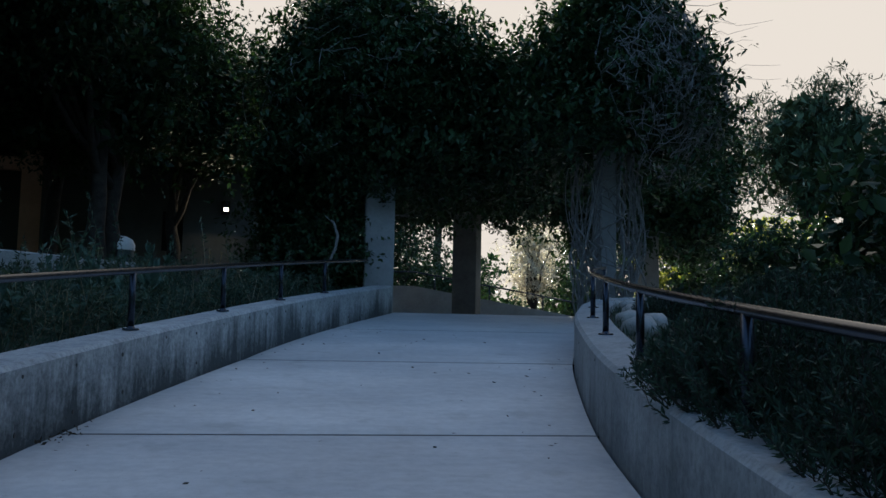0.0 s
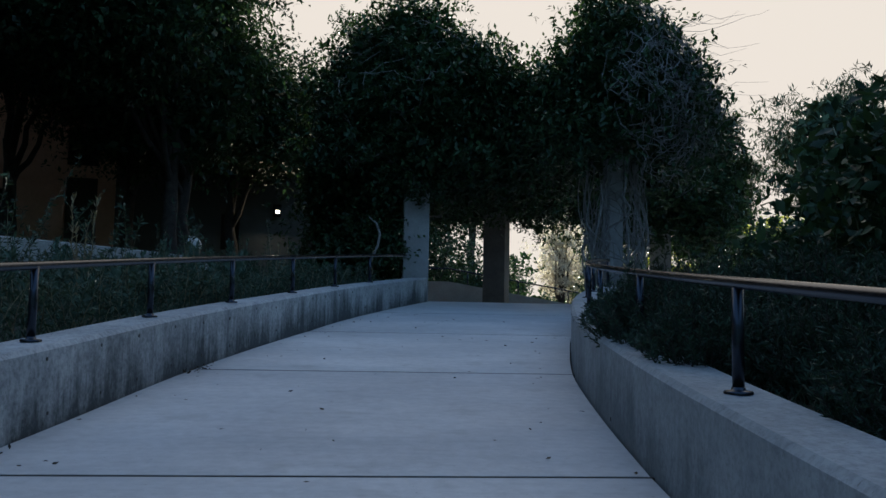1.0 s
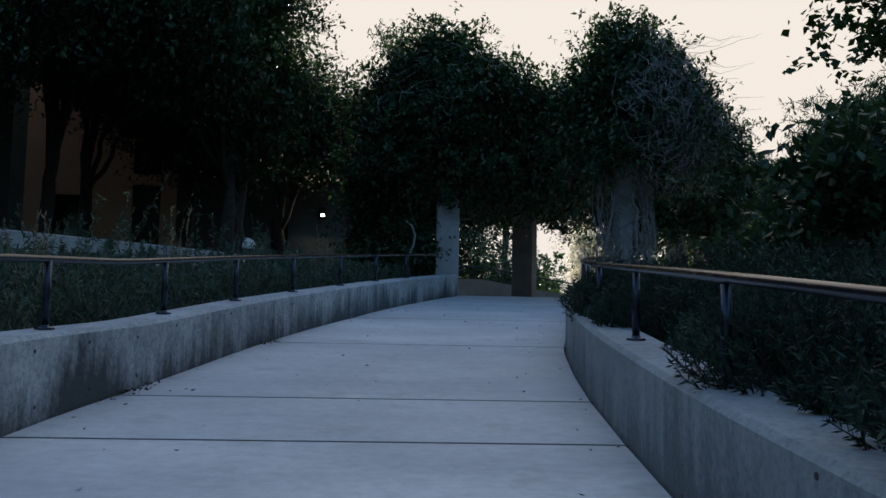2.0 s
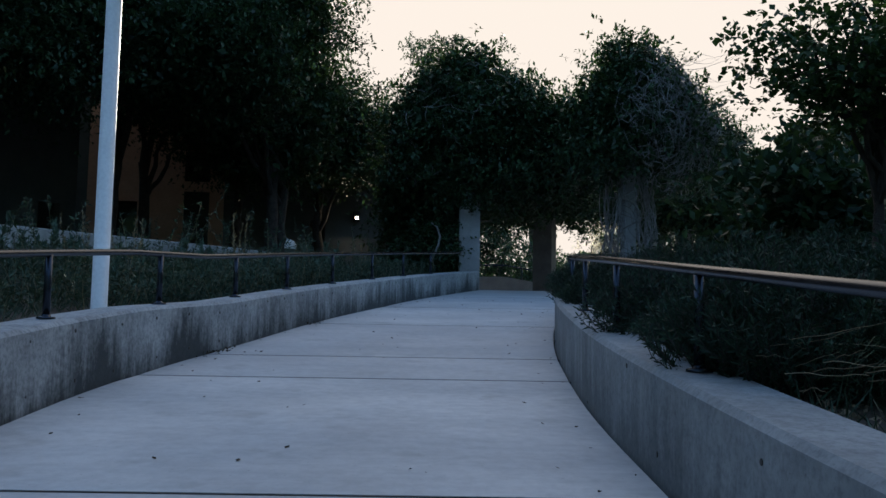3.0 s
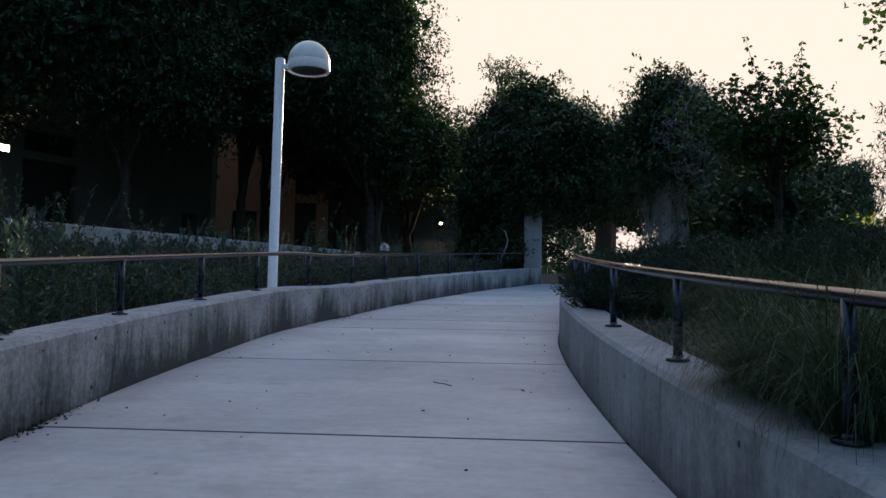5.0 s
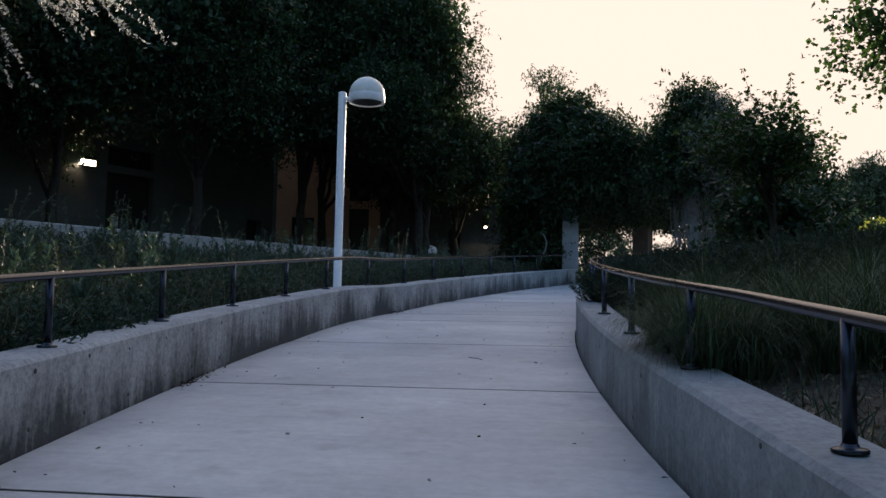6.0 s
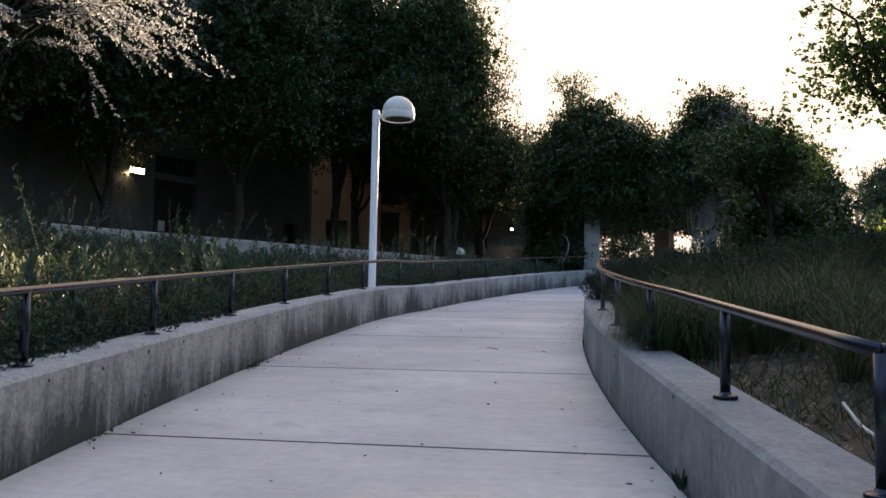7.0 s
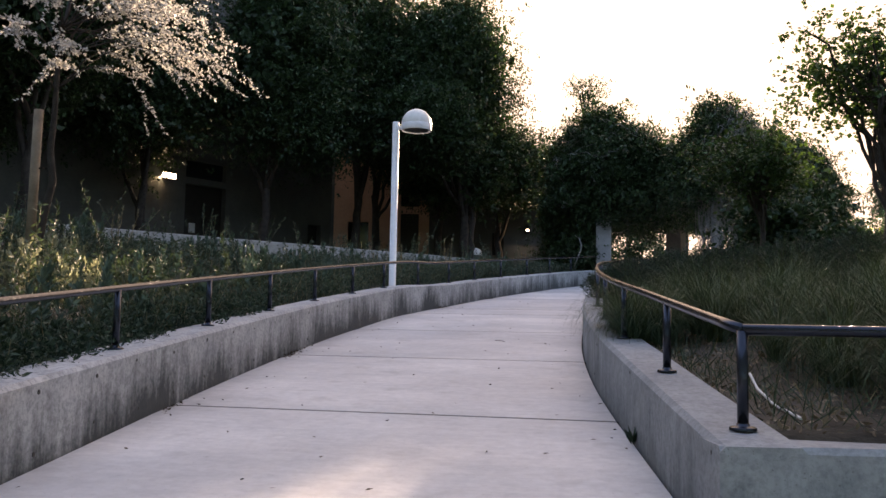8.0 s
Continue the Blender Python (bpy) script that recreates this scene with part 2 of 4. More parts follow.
def leaf_material(name, dark, light, gloss=0.55, thin=0.35, glow_through=(1.0, 1.0, 0.55)):
    """Leaves: each its own shade of green, and light comes through the blade."""
    m, n, l, b = material(name)
    g = n.new("ShaderNodeNewGeometry")
    c = ramp_node(n, l, g.outputs["Random Per Island"], [(0.0, dark), (0.75, light), (1.0, tuple(min(1, v * 1.35) for v in light))])
    patch = ramp_node(n, l, noise_node(n, l, 0.8, 2, 0.5, g.outputs["Position"]), [(0.3, (0.7, 0.75, 0.7)), (0.7, (1, 1, 1))])
    c = mix_node(n, l, 0.8, c, patch, "MULTIPLY")
    l.new(c, b.inputs["Base Color"])
    b.inputs["Roughness"].default_value = gloss
    b.inputs["Specular IOR Level"].default_value = 0.2
    t = n.new("ShaderNodeBsdfTranslucent")
    l.new(mix_node(n, l, 1.0, c, glow_through, "MULTIPLY"), t.inputs["Color"])
    mx = n.new("ShaderNodeMixShader")
    mx.inputs[0].default_value = thin
    l.new(b.outputs[0], mx.inputs[1])
    l.new(t.outputs[0], mx.inputs[2])
    l.new(mx.outputs[0], n["Material Output"].inputs["Surface"])
    return m


def glow_material(name, colour, strength):
    m, n, l, b = material(name)
    b.inputs["Base Color"].default_value = (*colour, 1)
    b.inputs["Emission Color"].default_value = (*colour, 1)
    b.inputs["Emission Strength"].default_value = strength
    return m


PAVING = paving_material()
CAST = cast_concrete_material("stained_cast_concrete", 0.92, 2.1, 0.85, (0.34, 0.352, 0.358), (0.52, 0.53, 0.53))
CLEAN = cast_concrete_material("cleaner_cast_concrete", 0.55, 2.3, 0.6, (0.25, 0.265, 0.27), (0.36, 0.375, 0.38))
SOIL = plain_material("mulched_soil", (0.035, 0.028, 0.02), (0.10, 0.08, 0.06), 3.0, 0.95, 0, 0.6, 0.03)
BLACK = plain_material("black_painted_steel", (0.008, 0.008, 0.010), (0.013, 0.013, 0.016), 8, 0.27, 0.0, 0)
BLACK.node_tree.nodes["Principled BSDF"].inputs["Specular IOR Level"].default_value = 0.6
BLACK.node_tree.nodes["Principled BSDF"].inputs["Specular Tint"].default_value = (0.62, 0.76, 1.0, 1)
WHITE = plain_material("white_painted_metal", (0.82, 0.805, 0.79), (0.88, 0.87, 0.85), 4, 0.6, 0, 0.03, 0.001)
ACRYLIC = plain_material("cream_acrylic", (0.80, 0.77, 0.70), (0.86, 0.83, 0.76), 3, 0.3, 0, 0)
LINER = plain_material("dark_lamp_lens", (0.02, 0.02, 0.02), (0.05, 0.05, 0.05), 6, 0.3, 0, 0)
PILLAR = plain_material("smooth_column_concrete", (0.27, 0.275, 0.275), (0.38, 0.385, 0.38), 2.5, 0.8, 0, 0.2, 0.004)
# darker copy of PILLAR: the column's shade is put into its colour
SHADEPILLAR = plain_material("shade_darkened_concrete", (0.09, 0.09, 0.085), (0.17, 0.165, 0.155), 2.5, 0.85, 0, 0.2, 0.004)
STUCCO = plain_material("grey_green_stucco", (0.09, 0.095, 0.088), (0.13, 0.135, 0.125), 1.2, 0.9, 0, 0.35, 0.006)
TERRACOTTA = plain_material("salmon_orange_stucco", (0.60, 0.34, 0.22), (0.70, 0.42, 0.29), 1.2, 0.9, 0, 0.35, 0.006)
DARKDOOR = plain_material("dark_brown_door_paint", (0.018, 0.016, 0.015), (0.03, 0.027, 0.025), 5, 0.45, 0, 0.05, 0.001)
PAPER = plain_material("white_paper", (0.6, 0.6, 0.58), (0.7, 0.7, 0.68), 5, 0.8, 0, 0)
BARK = plain_material("grey_brown_bark", (0.025, 0.021, 0.018), (0.07, 0.058, 0.048), 9, 0.9, 0, 0.7, 0.02)
STEM = plain_material("dry_grey_vine_wood", (0.13, 0.13, 0.125), (0.30, 0.29, 0.275), 12, 0.85, 0, 0.4, 0.005)
PALEWOOD = plain_material("weathered_wood", (0.20, 0.15, 0.10), (0.34, 0.26, 0.18), 7, 0.85, 0, 0.4, 0.004)
TUBING = plain_material("white_plastic_tube", (0.6, 0.6, 0.58), (0.72, 0.72, 0.7), 8, 0.5, 0, 0)
STONE = plain_material("pale_boulder", (0.28, 0.27, 0.25), (0.45, 0.43, 0.40), 5, 0.9, 0, 0.5, 0.02)
GRIT = plain_material("black_joint_dirt", (0.008, 0.008, 0.008), (0.022, 0.021, 0.02), 25, 0.95, 0, 0.3, 0.002)
LITTER = plain_material("dry_brown_leaf", (0.03, 0.022, 0.016), (0.09, 0.065, 0.04), 20, 0.9, 0, 0)
GREENBIN = plain_material("dark_green_painted_bin", (0.05, 0.07, 0.06), (0.08, 0.10, 0.09), 5, 0.5, 0, 0.1, 0.002)
GLASS, gn, gl, gb = material("dark_window_glass")
gb.inputs["Base Color"].default_value = (0.02, 0.025, 0.03, 1)
gb.inputs["Roughness"].default_value = 0.06
gb.inputs["Specular IOR Level"].default_value = 0.8
LAMPGLOW = glow_material("lit_lamp_lens", (1.0, 0.80, 0.55), 3.2)
L_TREE = leaf_material("broad_tree_leaf", (0.016, 0.037, 0.022), (0.043, 0.08, 0.038), 0.4, 0.26)
L_VINE = leaf_material("vine_leaf", (0.016, 0.037, 0.021), (0.045, 0.084, 0.037), 0.4, 0.22)
L_ROSE = leaf_material("rosemary_needle", (0.016, 0.036, 0.026), (0.042, 0.072, 0.047), 0.6, 0.12)
L_WEED = leaf_material("grey_green_weed_leaf", (0.03, 0.056, 0.04), (0.075, 0.11, 0.078), 0.6, 0.2)
L_GRASS = leaf_material("feather_grass_blade", (0.03, 0.065, 0.04), (0.085, 0.125, 0.07), 0.6, 0.22)
L_HERB = leaf_material("herb_leaf", (0.05, 0.09, 0.07), (0.12, 0.175, 0.135), 0.6, 0.1, (0.95, 1.0, 0.75))
# paler than the herb leaf: sun on the weeds is put into the colour
L_SUNLIT = leaf_material("sunlight_pale_leaf", (0.20, 0.22, 0.15), (0.42, 0.43, 0.31), 0.6, 0.4, (1.0, 0.98, 0.8))
L_STRAW = leaf_material("dry_straw", (0.14, 0.11, 0.07), (0.3, 0.25, 0.17), 0.7, 0.2)
L_HEART = leaf_material("heart_shaped_leaf", (0.022, 0.05, 0.022), (0.06, 0.11, 0.04), 0.45, 0.3)
L_PINE = leaf_material("pine_needle", (0.025, 0.045, 0.03), (0.06, 0.085, 0.045), 0.6, 0.05)
L_PALE = leaf_material("pale_silver_leaf", (0.50, 0.46, 0.38), (0.75, 0.70, 0.60), 0.6, 0.55, (1.0, 0.96, 0.86))
L_YELLOW = leaf_material("yellow_green_leaf", (0.18, 0.22, 0.05), (0.4, 0.4, 0.1), 0.6, 0.6)
L_SILVER = leaf_material("small_silvery_leaf", (0.38, 0.38, 0.36), (0.64, 0.63, 0.60), 0.5, 0.3, (1.0, 0.97, 0.92))

# ---------------------------------------------------------------- the plan
SLOPE, TOP_Y = 0.093, 14.1
LEFT = [(-30, 0.6), (-20, -0.45), (-14, -0.95), (-10.4, -1.34), (-8.3, -1.60), (-5.5, -1.87), (-4, -1.98), (-2, -2.04), (0, -2.03), (1.5, -1.85), (2.6, -1.68), (4.8, -1.37), (6.4, -1.06), (7.8, -0.74), (9.4, -0.37), (11.4, 0.20), (13.6, 0.95), (14.1, 1.12)]
RIGHT = [(-10.72, 1.87), (-9, 1.605), (-7.25, 1.355), (-5.7, 1.195), (-4.2, 1.085), (-2.4, 1.01), (-0.5, 1.01), (0.6, 1.07), (2, 1.175), (3.5, 1.345), (4.8, 1.535), (6.4, 1.88), (8.3, 2.37), (9.8, 2.87)]


def smooth_curve(points):
    """x as a smooth function of y through the plan's points."""
    ys, xs = np.array([p[0] for p in points], float), np.array([p[1] for p in points], float)
    g = np.gradient(xs, ys)

    def f(y):
        y = min(max(y, ys[0]), ys[-1])
        i = min(max(int(np.searchsorted(ys, y)) - 1, 0), len(ys) - 2)
        h = ys[i + 1] - ys[i]
        t = (y - ys[i]) / h
        return float((2 * t ** 3 - 3 * t * t + 1) * xs[i] + (t ** 3 - 2 * t * t + t) * h * g[i] + (3 * t * t - 2 * t ** 3) * xs[i + 1] + (t ** 3 - t * t) * h * g[i + 1])
    return f


xl, xr = smooth_curve(LEFT), smooth_curve(RIGHT)


def bank_x(y):
    """Where the planted ground begins on the east side, under the wall."""
    if y > 9.8:
        return float(np.interp(y, [9.8, 10.9, 11.65, 12.1, 12.35, 12.5, 14.1], [3.03, 3.55, 4.3, 5.3, 6.4, 8.0, 14.0]))
    return xr(max(y, -10.72)) + 0.16


def floor_z(y):
    return SLOPE * min(y, TOP_Y)


def left_h(y):
    return float(np.interp(y, [-10, 0, 0.8, 2.2, 14], [0.45, 0.46, 0.46, 0.415, 0.42]))


def right_h(y):
    return float(np.interp(y, [-10.7, -8, 0, 10], [0.39, 0.43, 0.45, 0.45]))


def smoothstep(t):
    t = min(max(t, 0.0), 1.0)
    return t * t * (3 - 2 * t)


def ground_z(x, y):
    """Height of the planted ground on both sides of the ramp."""
    r = floor_z(max(y, -26))
    a, b = xl(y) - 0.16, bank_x(y) if y > -10.72 else 60
    if y > TOP_Y:
        side = 1.45 if x < 0.4 else 1.22
        return side + 0.05 * noise.noise(Vector((x * 0.4, y * 0.4, 2)))
    if a < x < b:
        return r - 0.25
    d = a - x if x <= a else x - b
    bump = 0.06 * noise.noise(Vector((x * 0.7, y * 0.7, 0)))
    if x <= a:
        return (r + 0.34) + (1.22 - (r + 0.34)) * smoothstep(d / 7.5) + bump * min(1, d)
    return (r + 0.36) + (max(1.15, r + 0.2) - (r + 0.36)) * smoothstep(d / 9) + bump * min(1, d)


# ---------------------------------------------------------------- ground sheet
def build_ground():
    ys = sorted(set(np.round(np.concatenate([[-400, -200, -100, -60, -40], np.arange(-30, 30.01, 0.35), [14.1, 14.16], [40, 60, 100, 200, 400]]), 3).tolist()))
    left_off = [400, 150, 70, 40, 25, 16, 12, 9, 7, 5.5, 4.2, 3.2, 2.4, 1.7, 1.1, 0.6, 0.25, 0.02]
    right_off = left_off[::-1]
    verts, cols = [], len(left_off) + 3 + len(right_off)
    for y in ys:
        a = xl(y) - 0.16
        b = bank_x(y)
        row = [a - o for o in left_off] + [a + 0.02, (a + b) / 2, b - 0.02] + [b + o for o in right_off]
        for x in row:
            verts.append((x, y, ground_z(x, y)))
    faces = [(i * cols + j, i * cols + j + 1, (i + 1) * cols + j + 1, (i + 1) * cols + j) for i in range(len(ys) - 1) for j in range(cols - 1)]
    ob = part("ground", Bag().add(verts, faces), SOIL, smooth=True)
    tagged(ob, "dark mulched soil ground sloping up beside the ramp", "ground", kind="structure")


build_ground()


# ---------------------------------------------------------------- retaining walls
def sweep_wall(name, line, height, inward, label, thick=0.32, mat=None):
    """A low cast wall along plan points; inward is +1 if the path lies on the wall's +normal side."""
    p = np.array(line, float)
    d = np.gradient(p, axis=0)
    d /= np.linalg.norm(d, axis=1)[:, None]
    nrm = np.stack([-d[:, 1], d[:, 0]], 1) * inward
    c = 0.024
    verts = []
    for (x, y), n2 in zip(p, nrm):
        zt, zb = floor_z(y) + height(y), floor_z(y) - 0.35
        for off, z in ((0, zb), (0, zt - c), (c, zt), (thick - c, zt), (thick, zt - c), (thick, zb)):
            verts.append((x - n2[0] * off, y - n2[1] * off, z))
    k = 6
    faces = [(i * k + j, i * k + j + 1, (i + 1) * k + j + 1, (i + 1) * k + j) for i in range(len(p) - 1) for j in range(k - 1)]
    faces += [tuple(range(k)), tuple((len(p) - 1) * k + j for j in range(k - 1, -1, -1))]
    ob = part(name, Bag().add(verts, faces), mat or CAST)
    bm = bmesh.new()
    bm.from_mesh(ob.data)
    bmesh.ops.recalc_face_normals(bm, faces=bm.faces)
    bm.to_mesh(ob.data)
    bm.free()
    return tagged(ob, label, "low wall", kind="structure")


left_line = [(xl(y), y) for y in np.arange(-26, 14.11, 0.25)]
wall_left = sweep_wall("wall_west", left_line, left_h, -1, "low grey cast concrete retaining wall with dark water stains")
CORNER = Vector((1.87, -10.72))
END = [(3.36, 10.9), (4.05, 11.65), (4.9, 12.1), (5.9, 12.35), (7.2, 12.5)]
right_line = [(xr(y), y) for y in np.arange(-10.72, 9.81, 0.25)] + [(2.87, 9.8)] + END
wall_right = sweep_wall("wall_east", right_line, right_h, 1, "low curved grey cast concrete retaining wall topped by a rail", mat=CLEAN)
wall_return = sweep_wall("wall_south", [(1.872, -10.72), (2.2, -10.66), (4, -10.42), (8, -9.6), (14, -8.5)], lambda y: SLOPE * (-10.72 - y) + right_h(-10.7), -1, "low grey cast concrete wall returning from the ramp corner", mat=CLEAN)


def tie_hole_discs():
    """Small proud discs painted dark as shaded form-tie holes, two rows along the walls."""
    bag = Bag()
    turned(bag, [(0.0005, 0.0035), (0.012, 0.0032), (0.0135, 0.001), (0.0137, -0.004)], 10)
    me = bag.mesh("tie_hole")
    me.materials.append(DARKDOOR)
    rng = random.Random(3)
    for wall, fx, fh, ys, sgn in ((wall_left, xl, left_h, np.arange(-12.5, 13.5, 0.61), 1), (wall_right, xr, right_h, np.arange(-10.3, 8.6, 1.7), -1)):
        for y in ys:
            for off in (0.09, fh(y) - 0.08):
                y2 = y + rng.uniform(-0.05, 0.05) * (1 if sgn > 0 else 8)
                if sgn < 0 and rng.random() < 0.35:
                    continue
                g = (fx(y2 + 0.05) - fx(y2 - 0.05)) / 0.1
                nx = Vector((sgn, -sgn * g, 0)).normalized()
                ob = part("tie_hole", me, None, wall)
                ob.matrix_world = Matrix.Translation((fx(y2), y2, floor_z(y2) + off + rng.uniform(-0.02, 0.02) * (1 if sgn > 0 else 3))) @ nx.to_track_quat("Z", "Y").to_matrix().to_4x4() @ Matrix.Scale(rng.uniform(0.6, 1.05), 4)


# ---------------------------------------------------------------- handrails
def build_handrail(label, line, top, posts, lift=lambda y: 0.0):
    """A round steel rail on posts with round base flanges; line holds plan points on the wall's middle."""
    rail = empty("handrail", (line[0][0], line[0][1], top(line[0])), label, "handrail")
    base = Vector(rail.location)
    pts = [(x - base.x, y - base.y, top((x, y)) + 0.395 + lift(y) - base.z) for x, y in line]
    part("rail", tube(Bag(), pts, 0.0225, 12), BLACK, rail, smooth=True)
    pb = Bag()
    tube(pb, [(0, 0, 0), (0, 0, 0.39)], 0.0225, 12)
    post_me = pb.mesh("post")
    fb = Bag()
    turned(fb, [(0.054, 0.0), (0.054, 0.009), (0.048, 0.013), (0.027, 0.014), (0.0255, 0.024), (0.0226, 0.026)], 20)
    flange_me = fb.mesh("base_flange")
    for me in (post_me, flange_me):
        me.materials.append(BLACK)
        me.polygons.foreach_set("use_smooth", [len(p.vertices) == 4 for p in me.polygons])
    for x, y in posts:
        po = part("post", post_me, None, rail)
        po.location = Vector((x, y, top((x, y)))) - base
        part("base_flange", flange_me, None, po)
    return rail


def along(line, start, step):
    """Points at even steps along a plan line."""
    p = np.array(line, float)
    s = np.concatenate([[0], np.cumsum(np.linalg.norm(np.diff(p, axis=0), axis=1))])
    return [(float(np.interp(q, s, p[:, 0])), float(np.interp(q, s, p[:, 1]))) for q in np.arange(start, s[-1], step)]


l_mid = [(xl(y) - 0.165, y) for y in np.arange(-25.5, 13.2, 0.3)]
l_posts = [(xl(y) - 0.165, y) for y in [-0.35 - 1.7 * k for k in range(1, 14)] + [-0.35, 1.3, 2.9, 4.55, 6.27, 8.06, 9.8, 11.4]]
build_handrail("black painted steel handrail on the stained retaining wall", l_mid, lambda p: floor_z(p[1]) + left_h(p[1]), l_posts)
r_mid = [(xr(y) + 0.165, y) for y in np.arange(-10.42, 9.7, 0.3)] + [(3.0, 9.75), (3.25, 10.3), (3.47, 10.8)]
r_posts = [(xr(y) + 0.165, y) for y in (-10.42, -8.95, -7.28, -5.58, -3.83, -2.13, -0.45, 1.25, 2.92, 4.58, 6.2, 7.75, 9.2)] + [(3.45, 10.76)]
build_handrail("black painted steel handrail on the curved concrete wall", r_mid, lambda p: floor_z(p[1]) + right_h(p[1]), r_posts, lambda y: 0.022 * math.exp(-((y + 0.5) / 2.6) ** 2))
ret_mid = [(xr(-10.42) + 0.166, -10.42), (3.0, -10.27), (4.6, -10.0), (8, -9.36), (13.5, -8.35)]
ret_z = floor_z(-10.42) + right_h(-10.42)
build_handrail("black painted steel handrail on the return wall", ret_mid, lambda p: ret_z, [(3.6, -10.17), (5.2, -9.88), (6.8, -9.58)])


# ---------------------------------------------------------------- lamp post
def build_lamp_post():
    x, y = -2.50, 1.28
    z = ground_z(x, y) - 0.05
    lamp = empty("street_lamp", (x, y, z), "white painted lamp post with a domed lamp head behind the wall", "street lamp")
    top = 3.48 - z
    part("pole", turned(Bag(), [(0.085, 0), (0.085, 0.03), (0.062, 0.035), (0.060, top - 0.01), (0.054, top), (0.0005, top + 0.004)], 20), WHITE, lamp, smooth=True)
    d = Vector((0.97, 0.22, 0))
    part("arm", tube(Bag(), [tuple(d * 0.05 + Vector((0, 0, top - 0.1))), tuple(d * 0.16 + Vector((0, 0, top - 0.1)))], 0.035, 12), WHITE, lamp)
    cx, cy, zb = d.x * 0.37, d.y * 0.37, 3.33 - z
    band = part("band", turned(Bag(), [(0.225, 0.012), (0.25, 0.0), (0.268, 0.0), (0.272, 0.008), (0.272, 0.118), (0.268, 0.122), (0.262, 0.122)], 32, (cx, cy, zb)), WHITE, lamp, "white metal band", smooth=True)
    part("dome", turned(Bag(), [(0.268, 0.123)] + [(0.268 * math.cos(a), 0.125 + 0.272 * math.sin(a)) for a in np.linspace(0.0, 1.57, 14)], 32, (cx, cy, zb)), ACRYLIC, lamp, "cream white acrylic dome", smooth=True)
    part("lens", turned(Bag(), [(0.0005, 0.06), (0.15, 0.045), (0.226, 0.012)], 32, (cx, cy, zb)), LINER, band, "dark unlit lamp lens", smooth=True)


build_lamp_post()


# ---------------------------------------------------------------- pergola columns and climbing vines
def build_column(x, y, z0, z1, sx, sy, label, turn=0, mat=PILLAR):
    ob = part("column", bevel_box(sx, sy, z1 - z0, 0.02), mat)
    ob.matrix_world = pose(x, y, z0, 0, 0, turn)
    return tagged(ob, label, "column", "pergola columns")


build_column(0.88, 14.33, 1.2, 3.7, 0.46, 0.46, "grey square concrete column at the end of the low wall")
build_column(3.44, 21.4, 1.2, 5.4, 0.58, 0.58, "broad concrete column standing in shade", -22, SHADEPILLAR)
build_column(4.12, 12.85, 1.1, 4.6, 0.24, 0.3, "grey concrete column wrapped in dry vine stems", 8)
build_column(6.9, 18.6, 1.2, 5.4, 0.4, 0.4, "concrete column hidden under a vine")


def wander(rng, start, end, sway, n=9):
    """A wavy line between two points."""
    t = np.linspace(0, 1, n)[:, None]
    a, b = np.array(start, float), np.array(end, float)
    w = np.cumsum(rng.normal(size=(n, 3)), 0)
    w -= w[0] + (w[-1] - w[0]) * t
    return a + (b - a) * t + w * sway


def build_dome_vine(centre, radii, seed, label, leaf_n, stem_n, bare=None, low=-0.5, per=108, peak=0.0):
    """A climbing vine that has grown into a heap over its column."""
    rng = np.random.default_rng(seed)
    vine = empty("climbing_vine", (centre[0], centre[1], 1.2), label, "vine", "vines over the pergola")
    at = clumps(rng, (0, 0, centre[2] - 1.2), radii, leaf_n, 0.5, 0.30, low)
    at[:, :2] *= (1 - peak * np.clip((at[:, 2] - centre[2] + 1.2) / radii[2], 0, 1))[:, None]
    if bare is not None:
        keep = [(p - np.array([0, 0, centre[2] - 1.2])) @ np.array(bare) < 0.25 * radii[0] or rng.random() < 0.4 for p in at]
        at = at[np.array(keep)]
    part("foliage", leaves_mesh("foliage", spray(rng, at, per, 0.6, 0.8), 0.125, 0.055, rng, droop=0.3, up=0.62), L_VINE, vine)
    core = clumps(rng, (0, 0, centre[2] - 1.2), np.array(radii) * (0.84 if bare is None else 0.72), 2400, 0.1, 0.25, low)
    part("inner_foliage", leaves_mesh("inner_foliage", spray(rng, core, 3, 0.3), 0.20, 0.13, rng), L_VINE, vine)
    bag = Bag()
    for _ in range(stem_n):
        d = unit(rng, 2)
        if bare is not None:
            d = d * 0.8 + np.array(bare) * 0.9
            d /= np.linalg.norm(d, axis=1)[:, None]
        k = np.linspace(0, 1, 16)[:, None]
        ln = d[0] * (1 - k) + (d[0] * 0.35 + d[1] * 0.65) * k + np.cumsum(rng.normal(size=(16, 3)), 0) * 0.035
        ln = ln / np.linalg.norm(ln, axis=1)[:, None] * np.array(radii) * (rng.uniform(0.82, 1.04) + 0.05 * np.sin(k * rng.uniform(3, 9) + rng.uniform(0, 6)))
        ln[:, :2] *= (1 - peak * np.clip(ln[:, 2] / radii[2], 0, 1))[:, None]
        tube(bag, ln + np.array([0, 0, centre[2] - 1.2]), np.linspace(1.0, 0.5, 16) * rng.uniform(0.004, 0.011), 4, False)
    tagged(part("stem", bag, STEM, vine, "tangle of dry grey stems"), kind="stuff")
    return vine


